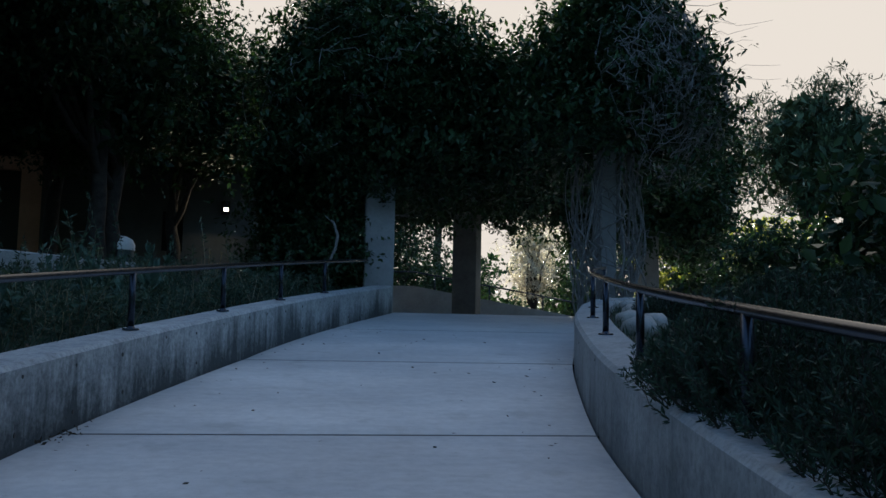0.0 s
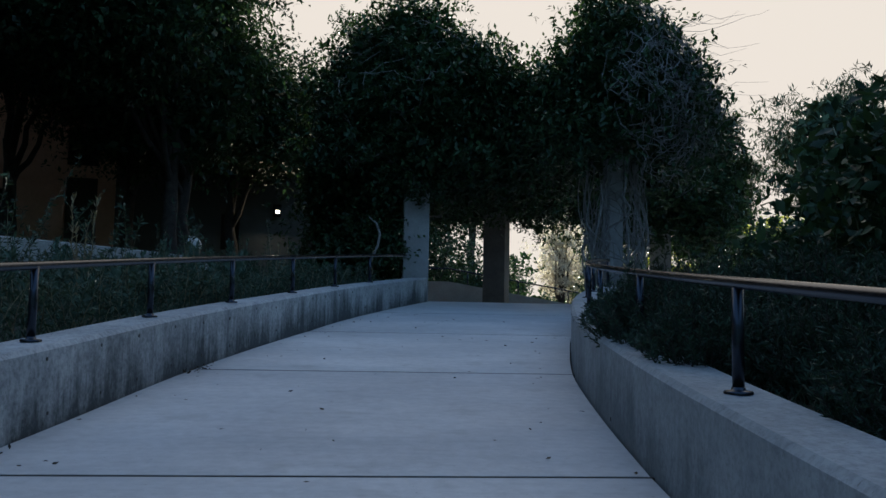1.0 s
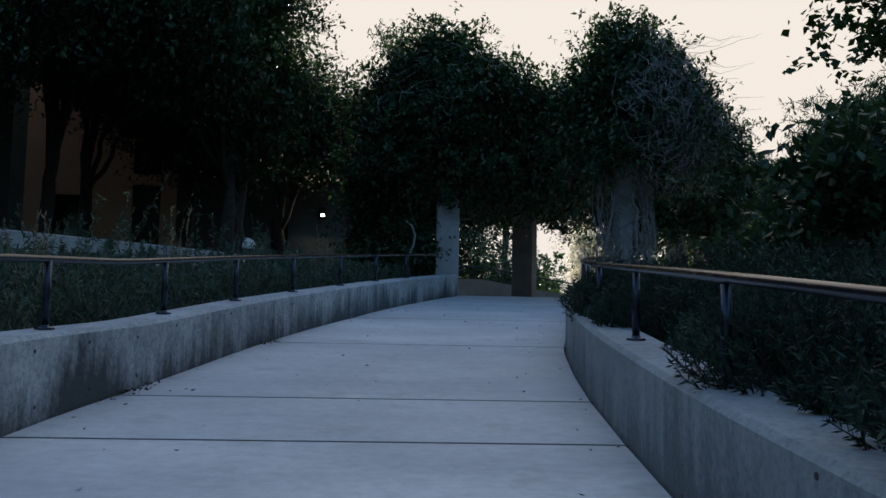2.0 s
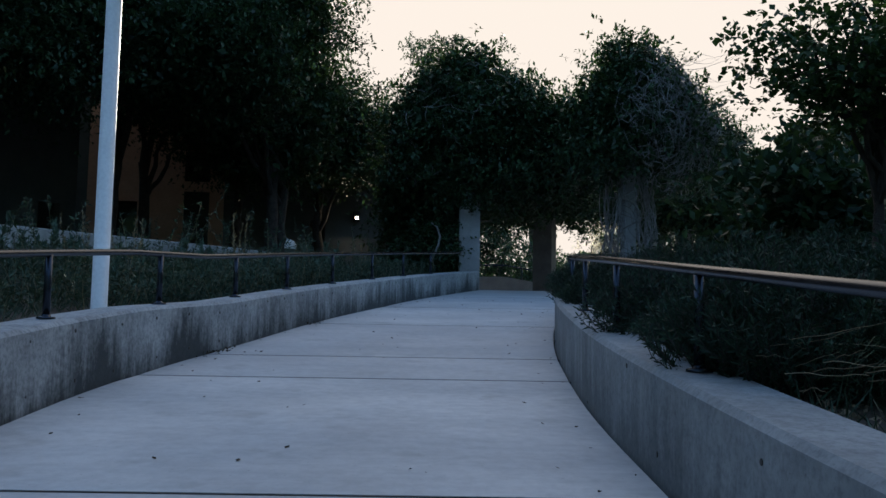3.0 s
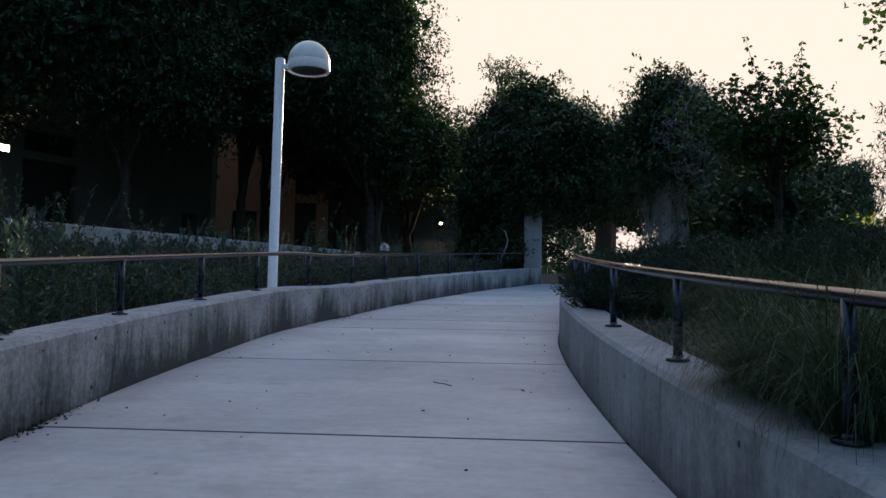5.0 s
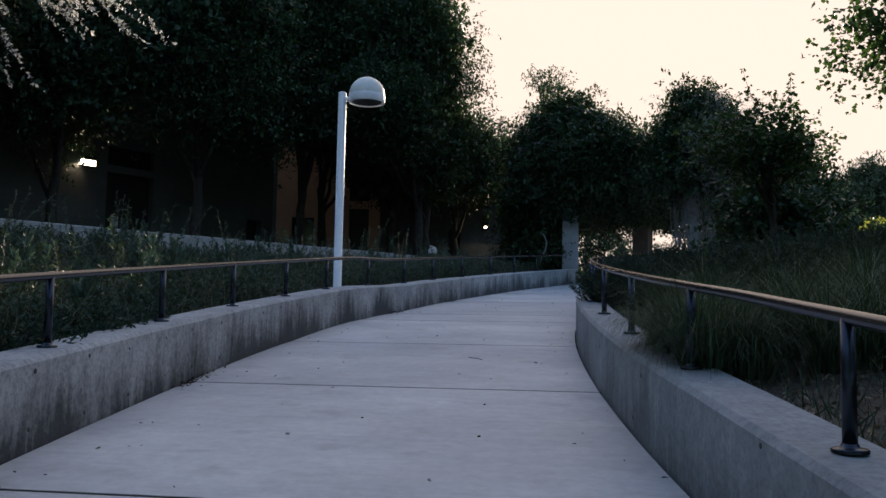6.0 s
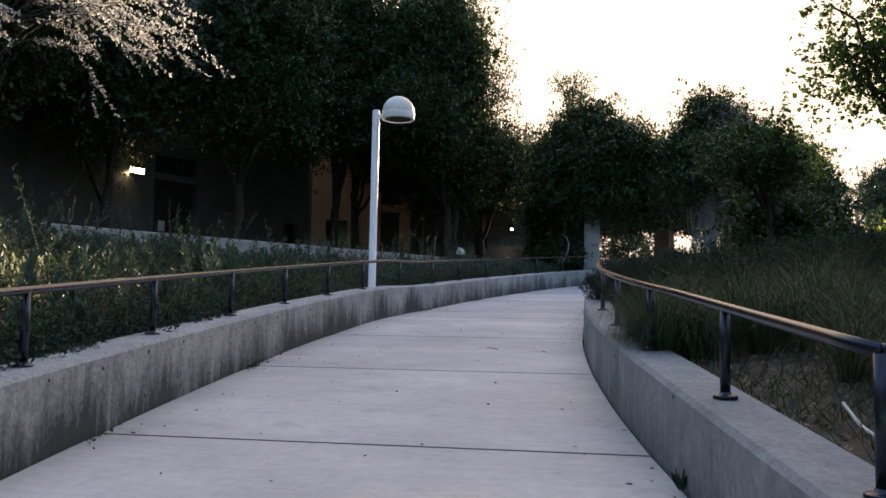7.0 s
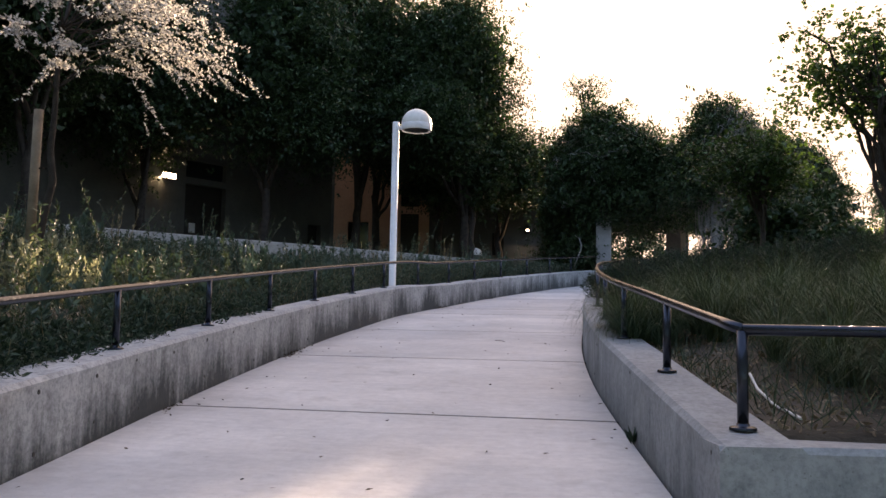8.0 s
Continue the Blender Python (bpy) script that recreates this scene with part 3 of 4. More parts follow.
vine_a = build_dome_vine((4.35, 13.1, 4.7), (1.6, 1.6, 1.92), 11, "climbing vine heaped over a column, half bare grey stems", 400, 300, (0.62, -0.78, 0.1), -0.62, peak=0.34)
build_dome_vine((0.95, 15.2, 4.9), (2.2, 2.1, 2.05), 12, "dense dark green climbing vine heaped over the pergola", 600, 40, None, -0.85, peak=0.22)
build_dome_vine((2.7, 15.2, 4.6), (1.5, 1.5, 1.3), 16, "dark green climbing vine hanging between two columns", 200, 20, None, -0.9)
build_dome_vine((6.9, 18.8, 4.5), (2.2, 2.2, 2.5), 13, "dark climbing vine heap over a far column", 380, 50, None, -0.8)
build_dome_vine((3.3, 21.4, 5.0), (3.2, 2.2, 1.6), 14, "dark climbing vine roofing the far pergola", 420, 20, None, -0.9)
build_dome_vine((-0.25, 16.0, 3.2), (0.85, 1.1, 2.3), 15, "dark vine and shrub mass behind the low wall", 360, 30, None, -1.0)


def build_vine_trunk():
    """The bundle of woody stems that climbs the bare column."""
    rng = np.random.default_rng(21)
    vine = empty("vine_trunk", (4.12, 12.75, 1.15), "bundle of dry grey woody vine stems round a column", "vine")
    bag = Bag()
    for k in range(74):
        a0 = rng.uniform(-math.pi, math.pi)
        turn = rng.normal() * 1.6
        r0, rm, r1 = rng.uniform(0.24, 0.42), rng.uniform(0.30, 0.58), rng.uniform(0.26, 0.55)
        ph, fr, am = rng.uniform(0, 6.28), rng.uniform(2.5, 7), rng.uniform(0.15, 0.5)
        z1 = 2.55 if rng.random() < 0.7 else rng.uniform(1.2, 2.3)
        pts = []
        for t in np.linspace(0, 1, 16):
            a = a0 + turn * t + am * math.sin(fr * t + ph)
            r = r0 * (1 - t) ** 2 + 2 * rm * t * (1 - t) * 1.25 + r1 * t * t + 0.06 * math.sin(8 * t + 2 * ph)
            if abs(a + 1.75) < 0.22:
                r += 0.02
                a += 0.3 * (1 if a > -1.75 else -1)
            pts.append((r * math.cos(a), 0.85 * r * math.sin(a), z1 * t))
        tube(bag, pts, rng.uniform(0.006, 0.010) if rng.random() < 0.7 else rng.uniform(0.011, 0.019), 6, False)
    for k in range(24):
        a = rng.uniform(0, 2 * math.pi)
        z = rng.uniform(0.6, 2.6)
        p0 = (0.4 * math.cos(a), 0.4 * math.sin(a), z)
        p1 = (0.55 * math.cos(a + 1.0), 0.5 * math.sin(a + 1.0), z - rng.uniform(0.1, 0.9))
        tube(bag, wander(rng, p0, p1, 0.08, 8), rng.uniform(0.005, 0.011), 5, False)
    tagged(part("stem", bag, STEM, vine, smooth=True), kind="stuff")
    whip = Bag()
    for k in range(34):
        z = rng.uniform(2.7, 4.9)
        a = rng.uniform(-0.9, 0.5)
        p0 = np.array([1.1 * math.cos(a), 1.1 * math.sin(a), z])
        ln = rng.uniform(0.5, 1.5)
        p1 = p0 + np.array([ln * math.cos(a * 0.6), ln * math.sin(a * 0.6), rng.uniform(-0.35, 0.3)])
        tube(whip, wander(rng, p0, p1, 0.05, 8), np.linspace(0.005, 0.0015, 8), 4, False)
    tagged(part("whip", whip, STEM, vine, "long bare whips"), kind="stuff")
    return vine


build_vine_trunk()


def build_pillar_vine():
    rng = np.random.default_rng(23)
    vine = empty("climbing_vine", (0.35, 14.2, 1.4), "dark shrubby vine clinging to the end column with one pale stem", "vine", "vines over the pergola")
    at = np.concatenate([clumps(rng, (-0.1, 0, 0.9), (0.45, 0.35, 1.0), 70, 0.3, 0.3), clumps(rng, (-0.6, 0.3, 0.7), (0.5, 0.5, 0.9), 50, 0.3, 0.3), clumps(rng, (0.4, -0.05, 2.15), (0.6, 0.5, 0.45), 60, 0.3, 0.3)])
    part("foliage", leaves_mesh("foliage", spray(rng, at, 50, 0.4), 0.09, 0.045, rng, droop=0.2), L_VINE, vine)
    part("stem", tube(Bag(), [(-0.35, -0.42, 0.35), (-0.27, -0.46, 0.6), (-0.16, -0.47, 0.85), (-0.13, -0.46, 1.05), (-0.2, -0.44, 1.25), (-0.33, -0.4, 1.35)], [0.012, 0.02, 0.024, 0.022, 0.018, 0.01], 8), STEM, vine, smooth=True)


build_pillar_vine()


# ---------------------------------------------------------------- trees
def build_tree(name, x, y, height, crown, leaf, leaf_len, leaf_wid, seed, label, category="tree", trunk_r=0.14, n=230, per=85, clump=0.75, lean=(0, 0), group="", base=None, low=-0.75, shell=0.45, limbs=9, droop=0.2, twigs=0, inner=0, lobes=10, under=0.0, shoots=0):
    """A tapered trunk, limbs that fork into the crown, and a crown of many small leaves."""
    rng = np.random.default_rng(seed)
    z = (ground_z(x, y) if base is None else base) - 0.1
    tree = empty(name, (x, y, z), label, category, group)
    c = np.array([crown[0], crown[1], crown[2]], float)
    r = np.array(crown[3:], float)
    fork = np.array([lean[0], lean[1], height])
    bag = Bag()
    tr = wander(rng, (0, 0, 0), fork, 0.05 * height / 3, 8)
    tube(bag, tr, np.linspace(trunk_r * 1.25, trunk_r * 0.7, 8), 10)
    part("trunk", bag, BARK, tree, smooth=True)
    at = lobed(rng, c, r, n, low, lobes, shell)
    at = at[at[:, 2] > under + 0.3 + rng.uniform(-0.25, 0.35, len(at))]
    wood = Bag()
    for k in range(limbs):
        tip = at[int(rng.integers(len(at)))]
        start = tr[int(rng.integers(5, 8))]
        mid = (start + tip) / 2 + np.array([0, 0, 0.15 * np.linalg.norm(tip - start)])
        ln = np.concatenate([wander(rng, start, mid, 0.06, 5), wander(rng, mid, tip, 0.06, 5)[1:]])
        tube(wood, ln, np.linspace(trunk_r * 0.5, 0.012, len(ln)), 6, False)
        for q in range(twigs):
            t2 = at[int(rng.integers(len(at)))]
            if np.linalg.norm(t2 - tip) < r.max() * 0.9:
                tube(wood, wander(rng, ln[5], t2, 0.05, 6), np.linspace(0.012, 0.004, 6), 4, False)
    sprig = []
    for k in range(shoots):
        foot = at[int(rng.integers(len(at)))]
        if foot[2] < c[2]:
            continue
        ln = wander(rng, foot, foot + np.array([rng.normal() * 0.12, rng.normal() * 0.12, rng.uniform(0.35, 0.75)]), 0.015, 7)
        tube(wood, ln, np.linspace(0.006, 0.002, 7), 4, False)
        sprig.append(np.repeat(ln, 4, 0) + rng.normal(size=(28, 3)) * 0.02)
    tagged(part("limb", wood, BARK, tree, smooth=True), kind="stuff")
    part("crown", leaves_mesh("crown", np.concatenate([spray(rng, at, per, clump)] + sprig), leaf_len, leaf_wid, rng, droop=droop, up=0.62), leaf, tree)
    if inner:
        core = clumps(rng, c, r * 0.66, inner, 0.1, 0.4, low)
        core = core[core[:, 2] > under + 0.4]
        part("inner_crown", leaves_mesh("inner_crown", spray(rng, core, 3, clump * 0.6), leaf_len * 1.6, leaf_len * 0.95, rng), leaf, tree)
    return tree


SHADE = "dark green leafy shade tree beside the building"
for i, (x, y, h, cr, under) in enumerate([
        (-11.8, 8.6, 2.6, (0.0, 0, 6.0, 3.0, 3.0, 3.6), 3.7),
        (-8.95, 11.2, 2.8, (0.2, 0.2, 6.8, 2.8, 2.8, 4.4), 4.3),
        (-7.6, 15.4, 3.2, (0.0, 0, 7.4, 2.8, 2.7, 4.9), 4.7),
        (-7.2, 16.9, 3.2, (0.3, 0.5, 7.0, 2.7, 2.6, 4.6), 4.8),
        (-5.3, 18.1, 3.0, (0.2, -0.8, 6.6, 2.7, 2.6, 4.5), 4.5),
        (-3.9, 17.4, 2.4, (-0.4, -0.3, 4.8, 2.2, 2.2, 3.2), 3.8),
        (-3.4, 23.4, 2.4, (0.0, 0, 4.0, 2.4, 0.9, 2.2), 0.0),
        (-3.7, 16.2, 3.2, (-0.5, -1.2, 7.3, 2.5, 2.5, 3.3), 4.6),
        (-3.85, 16.6, 2.8, (-0.9, -3.1, 5.3, 1.9, 1.8, 1.7), 4.2),
        (-13.6, 3.8, 2.6, (0.5, 0, 5.4, 3.2, 3.2, 3.6), 3.0),
        (-13.0, -1.5, 2.5, (0.0, 0, 5.0, 3.2, 3.2, 3.6), 3.0),
        (-3.1, 20.0, 2.4, (0.3, 0, 4.6, 2.2, 1.6, 2.1), 4.3),
        (-10.9, 2.4, 2.8, (0.0, 0.0, 6.0, 2.5, 2.5, 3.2), 3.6)]):
    build_tree("shade_tree", x, y, h, (cr[0], cr[1], cr[2] - 0.35, *cr[3:]), L_TREE, 0.13, 0.06, 40 + i, SHADE, trunk_r=0.15, group="shade trees by the building", n=460, per=110, clump=0.9, inner=2300, lobes=15, limbs=6, lean=(0.15 * (-1) ** i, 0.1), under=max(0.0, under - 1.2))
build_tree("tall_tree", -0.4, 30.5, 8.8, (0, 0, 10.4, 1.0, 1.0, 1.2), L_TREE, 0.13, 0.06, 60, "thin tree top rising behind the pergola", n=44, per=45, clump=0.5)
REDBUD = "small tree with large heart shaped leaves in the planting bed"
build_tree("redbud_tree", 3.75, 1.7, 1.3, (-0.05, 0.0, 2.1, 1.12, 0.9, 0.75), L_HEART, 0.064, 0.057, 61, REDBUD, trunk_r=0.05, n=130, per=54, clump=0.46, shoots=26, group="heart-leaved trees", lobes=18, shell=0.25, limbs=16, droop=0.5, twigs=2)
build_tree("redbud_tree", 4.55, -2.9, 1.4, (-0.2, 0.1, 2.6, 1.0, 1.0, 0.9), L_HEART, 0.062, 0.055, 62, REDBUD, trunk_r=0.05, n=130, per=54, clump=0.46, shoots=20, group="heart-leaved trees", lobes=18, shell=0.25, limbs=16, droop=0.5, twigs=2)


def build_silvery_tree():
    """A small tree whose arching twigs are set with small pale leaves."""
    rng = np.random.default_rng(63)
    x, y = -4.95, -5.2
    z = ground_z(x, y) - 0.1
    tree = empty("silvery_tree", (x, y, z), "small tree with arching twigs of small silvery leaves", "tree")
    trunk = wander(rng, (0, 0, 0), (0.2, 0.1, 3.3), 0.03, 10)
    part("trunk", tube(Bag(), trunk, np.linspace(0.055, 0.02, 10), 10), BARK, tree, smooth=True)
    wood, pts, ways = Bag(), [], []
    for k in range(44):
        a = rng.uniform(-1.3, 1.1) if k < 36 else rng.uniform(0, 6.28)
        reach, rise = rng.uniform(0.9, 2.45), rng.uniform(0.0, 0.9)
        s0 = trunk[int(rng.integers(6, 10))]
        limb = []
        for t in np.linspace(0, 1, 10):
            limb.append(s0 + np.array([reach * t * math.cos(a), reach * t * math.sin(a), rise * math.sin(2.6 * t) - 0.36 * t * t]))
        limb = np.array(limb) + np.cumsum(rng.normal(size=(10, 3)) * 0.02, 0)
        tube(wood, limb, np.linspace(0.009, 0.0025, 10), 5, False)
        for q in range(8):
            i = int(rng.integers(3, 9))
            d = unit(rng, 1)[0] * 0.5 + (limb[i] - limb[i - 1]) / (np.linalg.norm(limb[i] - limb[i - 1]) + 1e-9) + np.array([0, 0, -0.15])
            tw = wander(rng, limb[i], limb[i] + d * rng.uniform(0.15, 0.45), 0.015, 6)
            tube(wood, tw, np.linspace(0.004, 0.0015, 6), 4, False)
            for t in rng.uniform(0, 1, 28):
                m = min(int(t * 5), 4)
                pts.append(tw[m] + (tw[m + 1] - tw[m]) * (t * 5 - m))
                ways.append(d)
        for t in rng.uniform(0.45, 1, 40):
            m = min(int(t * 9), 8)
            pts.append(limb[m] + (limb[m + 1] - limb[m]) * (t * 9 - m))
            ways.append((0, 0, 0.3))
    tagged(part("limb", wood, BARK, tree, smooth=True), kind="stuff")
    part("crown", leaves_mesh("crown", np.array(pts), 0.043, 0.023, rng, np.array(ways) * 0.4, 1.0), L_SILVER, tree)
    st = empty("tree_stake", (x - 0.15, y + 0.1, z), "weathered wooden stake beside a young tree", "stake")
    part("pole", tube(Bag(), [(0, 0, 0), (0.02, 0, 2.0)], 0.055, 10), PALEWOOD, st, smooth=True)
    part("tie", tube(Bag(), [(0.02, 0, 1.3), (0.1, 0.0, 1.33), (0.2, -0.06, 1.3)], 0.01, 6), BLACK, st)


build_silvery_tree()
for i, (x, y, h, w) in enumerate([(26.5, 46.5, 15.2, 3.9), (33, 45, 14, 3.6), (20.5, 50, 11.0, 3.0)]):
    build_tree("pine_tree", x, y, h * 0.55, (0, 0, h * 0.68, w, w, h * 0.34), L_PINE, 0.42, 0.085, 70 + i, "tall far pine with an open crown against the sky", trunk_r=0.3, n=260, per=117, clump=1.2, lobes=15, inner=120, base=1.0, group="far pines", shell=0.2, limbs=26, droop=-0.2, twigs=2)
# added trees, hidden by the vines, that keep low sun off the slabs
for i, (x, y, h) in enumerate([(1.7, 37.5, 9.4), (4.9, 38.5, 9.8)]):
    build_tree("tall_tree", x, y, 4.6, (0, 0, h * 0.68, 2.1, 2.0, 2.9), L_TREE, 0.2, 0.1, 64 + i, "dense dark tree added behind the pergola to block low sun", trunk_r=0.2, n=300, per=80, clump=0.9, inner=1500, lobes=14, limbs=6, base=1.0, under=3.9)
build_tree("pale_tree", 7.1, 30.0, 1.0, (0, 0, 2.5, 1.25, 1.1, 2.35), L_PALE, 0.11, 0.05, 75, "pale silvery sunlit bushy tree behind the pergola", trunk_r=0.1, n=170, per=63, clump=0.5, base=1.1)
build_tree("yellow_bush", 8.0, 21.2, 0.6, (0, 0, 1.4, 0.55, 0.5, 0.8), L_YELLOW, 0.12, 0.07, 76, "sunlit yellow green bush beyond the pergola", "bush", trunk_r=0.04, n=40, per=36, clump=0.35, base=1.1, group="yellow green bushes")
build_tree("yellow_bush", 12.6, 25.2, 1.5, (0, 0, 2.8, 1.5, 1.3, 1.5), L_YELLOW, 0.14, 0.08, 77, "sunlit yellow green bush beyond the planting bed", "bush", trunk_r=0.06, n=80, per=40, clump=0.5, base=1.1, group="yellow green bushes")


# ---------------------------------------------------------------- building with its doors and lamps
def build_house():
    house = empty("campus_building", (-12, 11, 1.4), "stucco building with recessed dark doors and lit wall lamps", "building")
    inv = Matrix.Translation((12, -11, -1.4))

    def slab(name, m, bag, mat, parent=house, label=""):
        me = bag.mesh(name)
        me.transform((inv if parent is house else Matrix()) @ m)
        return part(name, me, mat, parent, label)
    # long wall with a door, along its own x axis
    a = pose(-12, 11, 1.4, 0, 0, 60)
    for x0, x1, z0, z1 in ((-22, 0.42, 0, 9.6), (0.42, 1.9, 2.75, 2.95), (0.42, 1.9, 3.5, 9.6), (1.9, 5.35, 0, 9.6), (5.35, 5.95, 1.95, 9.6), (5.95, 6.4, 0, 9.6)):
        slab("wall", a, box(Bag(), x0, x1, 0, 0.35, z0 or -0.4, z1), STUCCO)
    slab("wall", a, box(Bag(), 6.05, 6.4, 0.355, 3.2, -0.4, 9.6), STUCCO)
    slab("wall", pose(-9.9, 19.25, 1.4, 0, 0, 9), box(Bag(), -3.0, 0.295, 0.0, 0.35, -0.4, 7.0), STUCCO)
    d = slab("door", a, box(Bag(), 0.40, 1.92, 0.22, 0.27, -0.2, 2.77), DARKDOOR, house, "recessed dark brown double door")
    slab("notice", inv @ a, box(Bag(), 0.72, 0.94, 0.2, 0.215, 1.25, 1.55), PAPER, d, "small white paper notice")
    slab("window", a, box(Bag(), 0.40, 1.92, 0.22, 0.24, 2.93, 3.52), GLASS, house, "dark transom window")
    slab("door", a, box(Bag(), 5.33, 5.97, 0.24, 0.28, -0.2, 1.97), DARKDOOR, house)
    lamp = slab("wall_lamp", a, box(Bag(), -0.42, 0.0, -0.14, 0.0, 2.78, 3.05), BLACK, house, "black box wall lamp, lit")
    slab("lens", inv @ a, box(Bag(), -0.39, -0.03, -0.152, -0.142, 2.79, 2.95), LAMPGLOW, lamp, "glowing warm lens")
    # salmon wing set back, and a grey wing beyond it
    b = pose(-9.9, 19.25, 1.4, 0, 0, 9)
    for x0, x1, z0, z1 in ((0.3, 0.85, 0, 7.0), (0.85, 1.66, 2.5, 7.0), (1.66, 2.90, 0, 7.0), (2.90, 3.62, 2.85, 3.12), (2.90, 3.62, 4.0, 7.0), (3.62, 4.02, 0, 7.0)):
        slab("wall", b, box(Bag(), x0, x1, 0, 0.35, z0 or -0.4, z1), TERRACOTTA, house, "salmon orange stucco wall")
    slab("window", b, box(Bag(), 0.83, 1.68, 0.2, 0.24, -0.2, 2.52), GLASS, house)
    slab("door", b, box(Bag(), 2.88, 3.64, 0.2, 0.24, -0.2, 2.87), DARKDOOR, house)
    slab("window", b, box(Bag(), 2.88, 3.64, 0.2, 0.22, 3.10, 4.02), GLASS, house)
    c = pose(-5.95, 19.95, 1.4, 0, 0, 17)
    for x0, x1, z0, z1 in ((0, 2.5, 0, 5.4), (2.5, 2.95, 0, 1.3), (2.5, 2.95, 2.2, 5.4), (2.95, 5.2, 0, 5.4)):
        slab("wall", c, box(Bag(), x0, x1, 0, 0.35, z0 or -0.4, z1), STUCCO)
    slab("window", c, box(Bag(), 2.48, 2.97, 0.18, 0.22, 1.28, 2.22), GLASS, house)
    box_lamp = slab("wall_lamp", c, box(Bag(), 3.78, 3.96, -0.12, 0.0, 2.2, 2.5), BLACK, house, "small lit wall lamp")
    slab("lens", inv @ c, box(Bag(), 3.82, 3.92, -0.13, -0.122, 2.27, 2.35), LAMPGLOW, box_lamp)


build_house()
for at, way, watt in (((-12.19, 10.65, 4.25), (0.866, -0.5, -0.6), 14), ((-2.19, 20.75, 3.72), (0.28, -0.95, -0.6), 5)):
    lm = new("wall_lamp_light", bpy.data.lights.new("wall_lamp_light", "AREA"))
    lm.data.energy, lm.data.size, lm.data.color = watt, 0.25, (1.0, 0.78, 0.5)
    lm.matrix_world = look(at, Vector(at) + Vector(way))

# planter wall in front of the building
pl = [(-12.2, 0.6), (-8.44, 5.2), (-5.25, 9.0), (-3.7, 10.85), (-2.3, 12.9)]
pp = along(pl, 0, 0.5)
bag = Bag()
pd = np.gradient(np.array(pp), axis=0)
pd /= np.linalg.norm(pd, axis=1)[:, None]
pv = [(x - dy * o, y + dx * o, z) for (x, y), (dx, dy) in zip(pp, pd) for o, z in ((0, 0.6), (0, 1.86), (0.015, 1.875), (0.235, 1.875), (0.25, 1.86), (0.25, 0.6))]
bag.add(pv, [(i * 6 + j, i * 6 + j + 1, i * 6 + j + 7, i * 6 + j + 6) for i in range(len(pp) - 1) for j in range(5)])
tagged(part("wall_planter", bag, STONE), "low pale concrete planter wall in front of the building", "low wall", kind="structure")


def build_litter_bin():
    b = empty("litter_bin", (-3.6, 16.8, 1.4), "round dark litter bin with a pale domed lid", "litter bin")
    part("body", turned(Bag(), [(0.0005, 0), (0.22, 0), (0.235, 0.03), (0.235, 0.95), (0.225, 0.98)], 20), GREENBIN, b, smooth=True)
    part("lid", turned(Bag(), [(0.25, 0.97), (0.255, 1.0), (0.25, 1.08), (0.2, 1.17), (0.1, 1.22), (0.0005, 1.235)], 20), WHITE, b, "pale domed lid", smooth=True)


build_litter_bin()

# low wall and rail of the path beyond the pergola
far_line = along([(-0.5, 24.9), (2.2, 24.6), (4.0, 24.3), (5.4, 24.2), (6.8, 24.3), (9.5, 25.0)], 0, 0.3)
bag = Bag()
fd = np.gradient(np.array(far_line), axis=0)
fd /= np.linalg.norm(fd, axis=1)[:, None]


def far_top(x):
    return float(np.interp(x, [2.5, 4.2, 6.8, 9.5], [2.25, 1.95, 1.53, 1.3]))


fv = [(x - dy * o, y + dx * o, z) for (x, y), (dx, dy) in zip(far_line, fd) for o, z in ((0, 0.9), (0, far_top(x)), (0.25, far_top(x)), (0.25, 0.9))]
bag.add(fv, [(i * 4 + j, i * 4 + j + 1, i * 4 + j + 5, i * 4 + j + 4) for i in range(len(far_line) - 1) for j in range(3)])
tagged(part("wall_north", bag, PILLAR), "sunlit low concrete wall sloping down beyond the pergola", "low wall", kind="structure")
build_handrail("black steel handrail on the far sloping wall", [(x, y + 0.12) for x, y in far_line], lambda p: far_top(p[0]), [(x, y + 0.12) for x, y in far_line[2::5]])


# ---------------------------------------------------------------- planting
def build_rosemary(seed, r, h):
    """A dense shrub of upright needled shoots."""
    rng = np.random.default_rng(seed)
    sh = empty("rosemary_shrub", (0, 0, 0), "dense dark green needle-leaved shrub spilling over the wall", "shrub", "dense shrubs in the bed")
    pts, ways, bag = [], [], Bag()
    for k in range(230):
        a, q = rng.uniform(0, 2 * math.pi), math.sqrt(rng.random())
        b0 = np.array([q * r * 0.55 * math.cos(a), q * r * 0.55 * math.sin(a), 0.0])
        top = np.array([q * r * math.cos(a), q * r * math.sin(a), h * (1 - 0.55 * q * q) * rng.uniform(0.75, 1.12)])
        s = wander(rng, b0, top, 0.02, 6)
        tube(bag, s, np.linspace(0.005, 0.0015, 6), 3, False)
        for t in rng.uniform(0.15, 1.0, 62):
            i = min(int(t * 5), 4)
            pts.append(s[i] + (s[i + 1] - s[i]) * (t * 5 - i))
            dirv = s[i + 1] - s[i]
            ways.append(dirv / (np.linalg.norm(dirv) + 1e-9))
    part("twig", bag, BARK, sh)
    part("foliage", leaves_mesh("foliage", np.array(pts), 0.040, 0.0085, rng, np.array(ways) * 0.8, 0.8), L_ROSE, sh)
    return sh


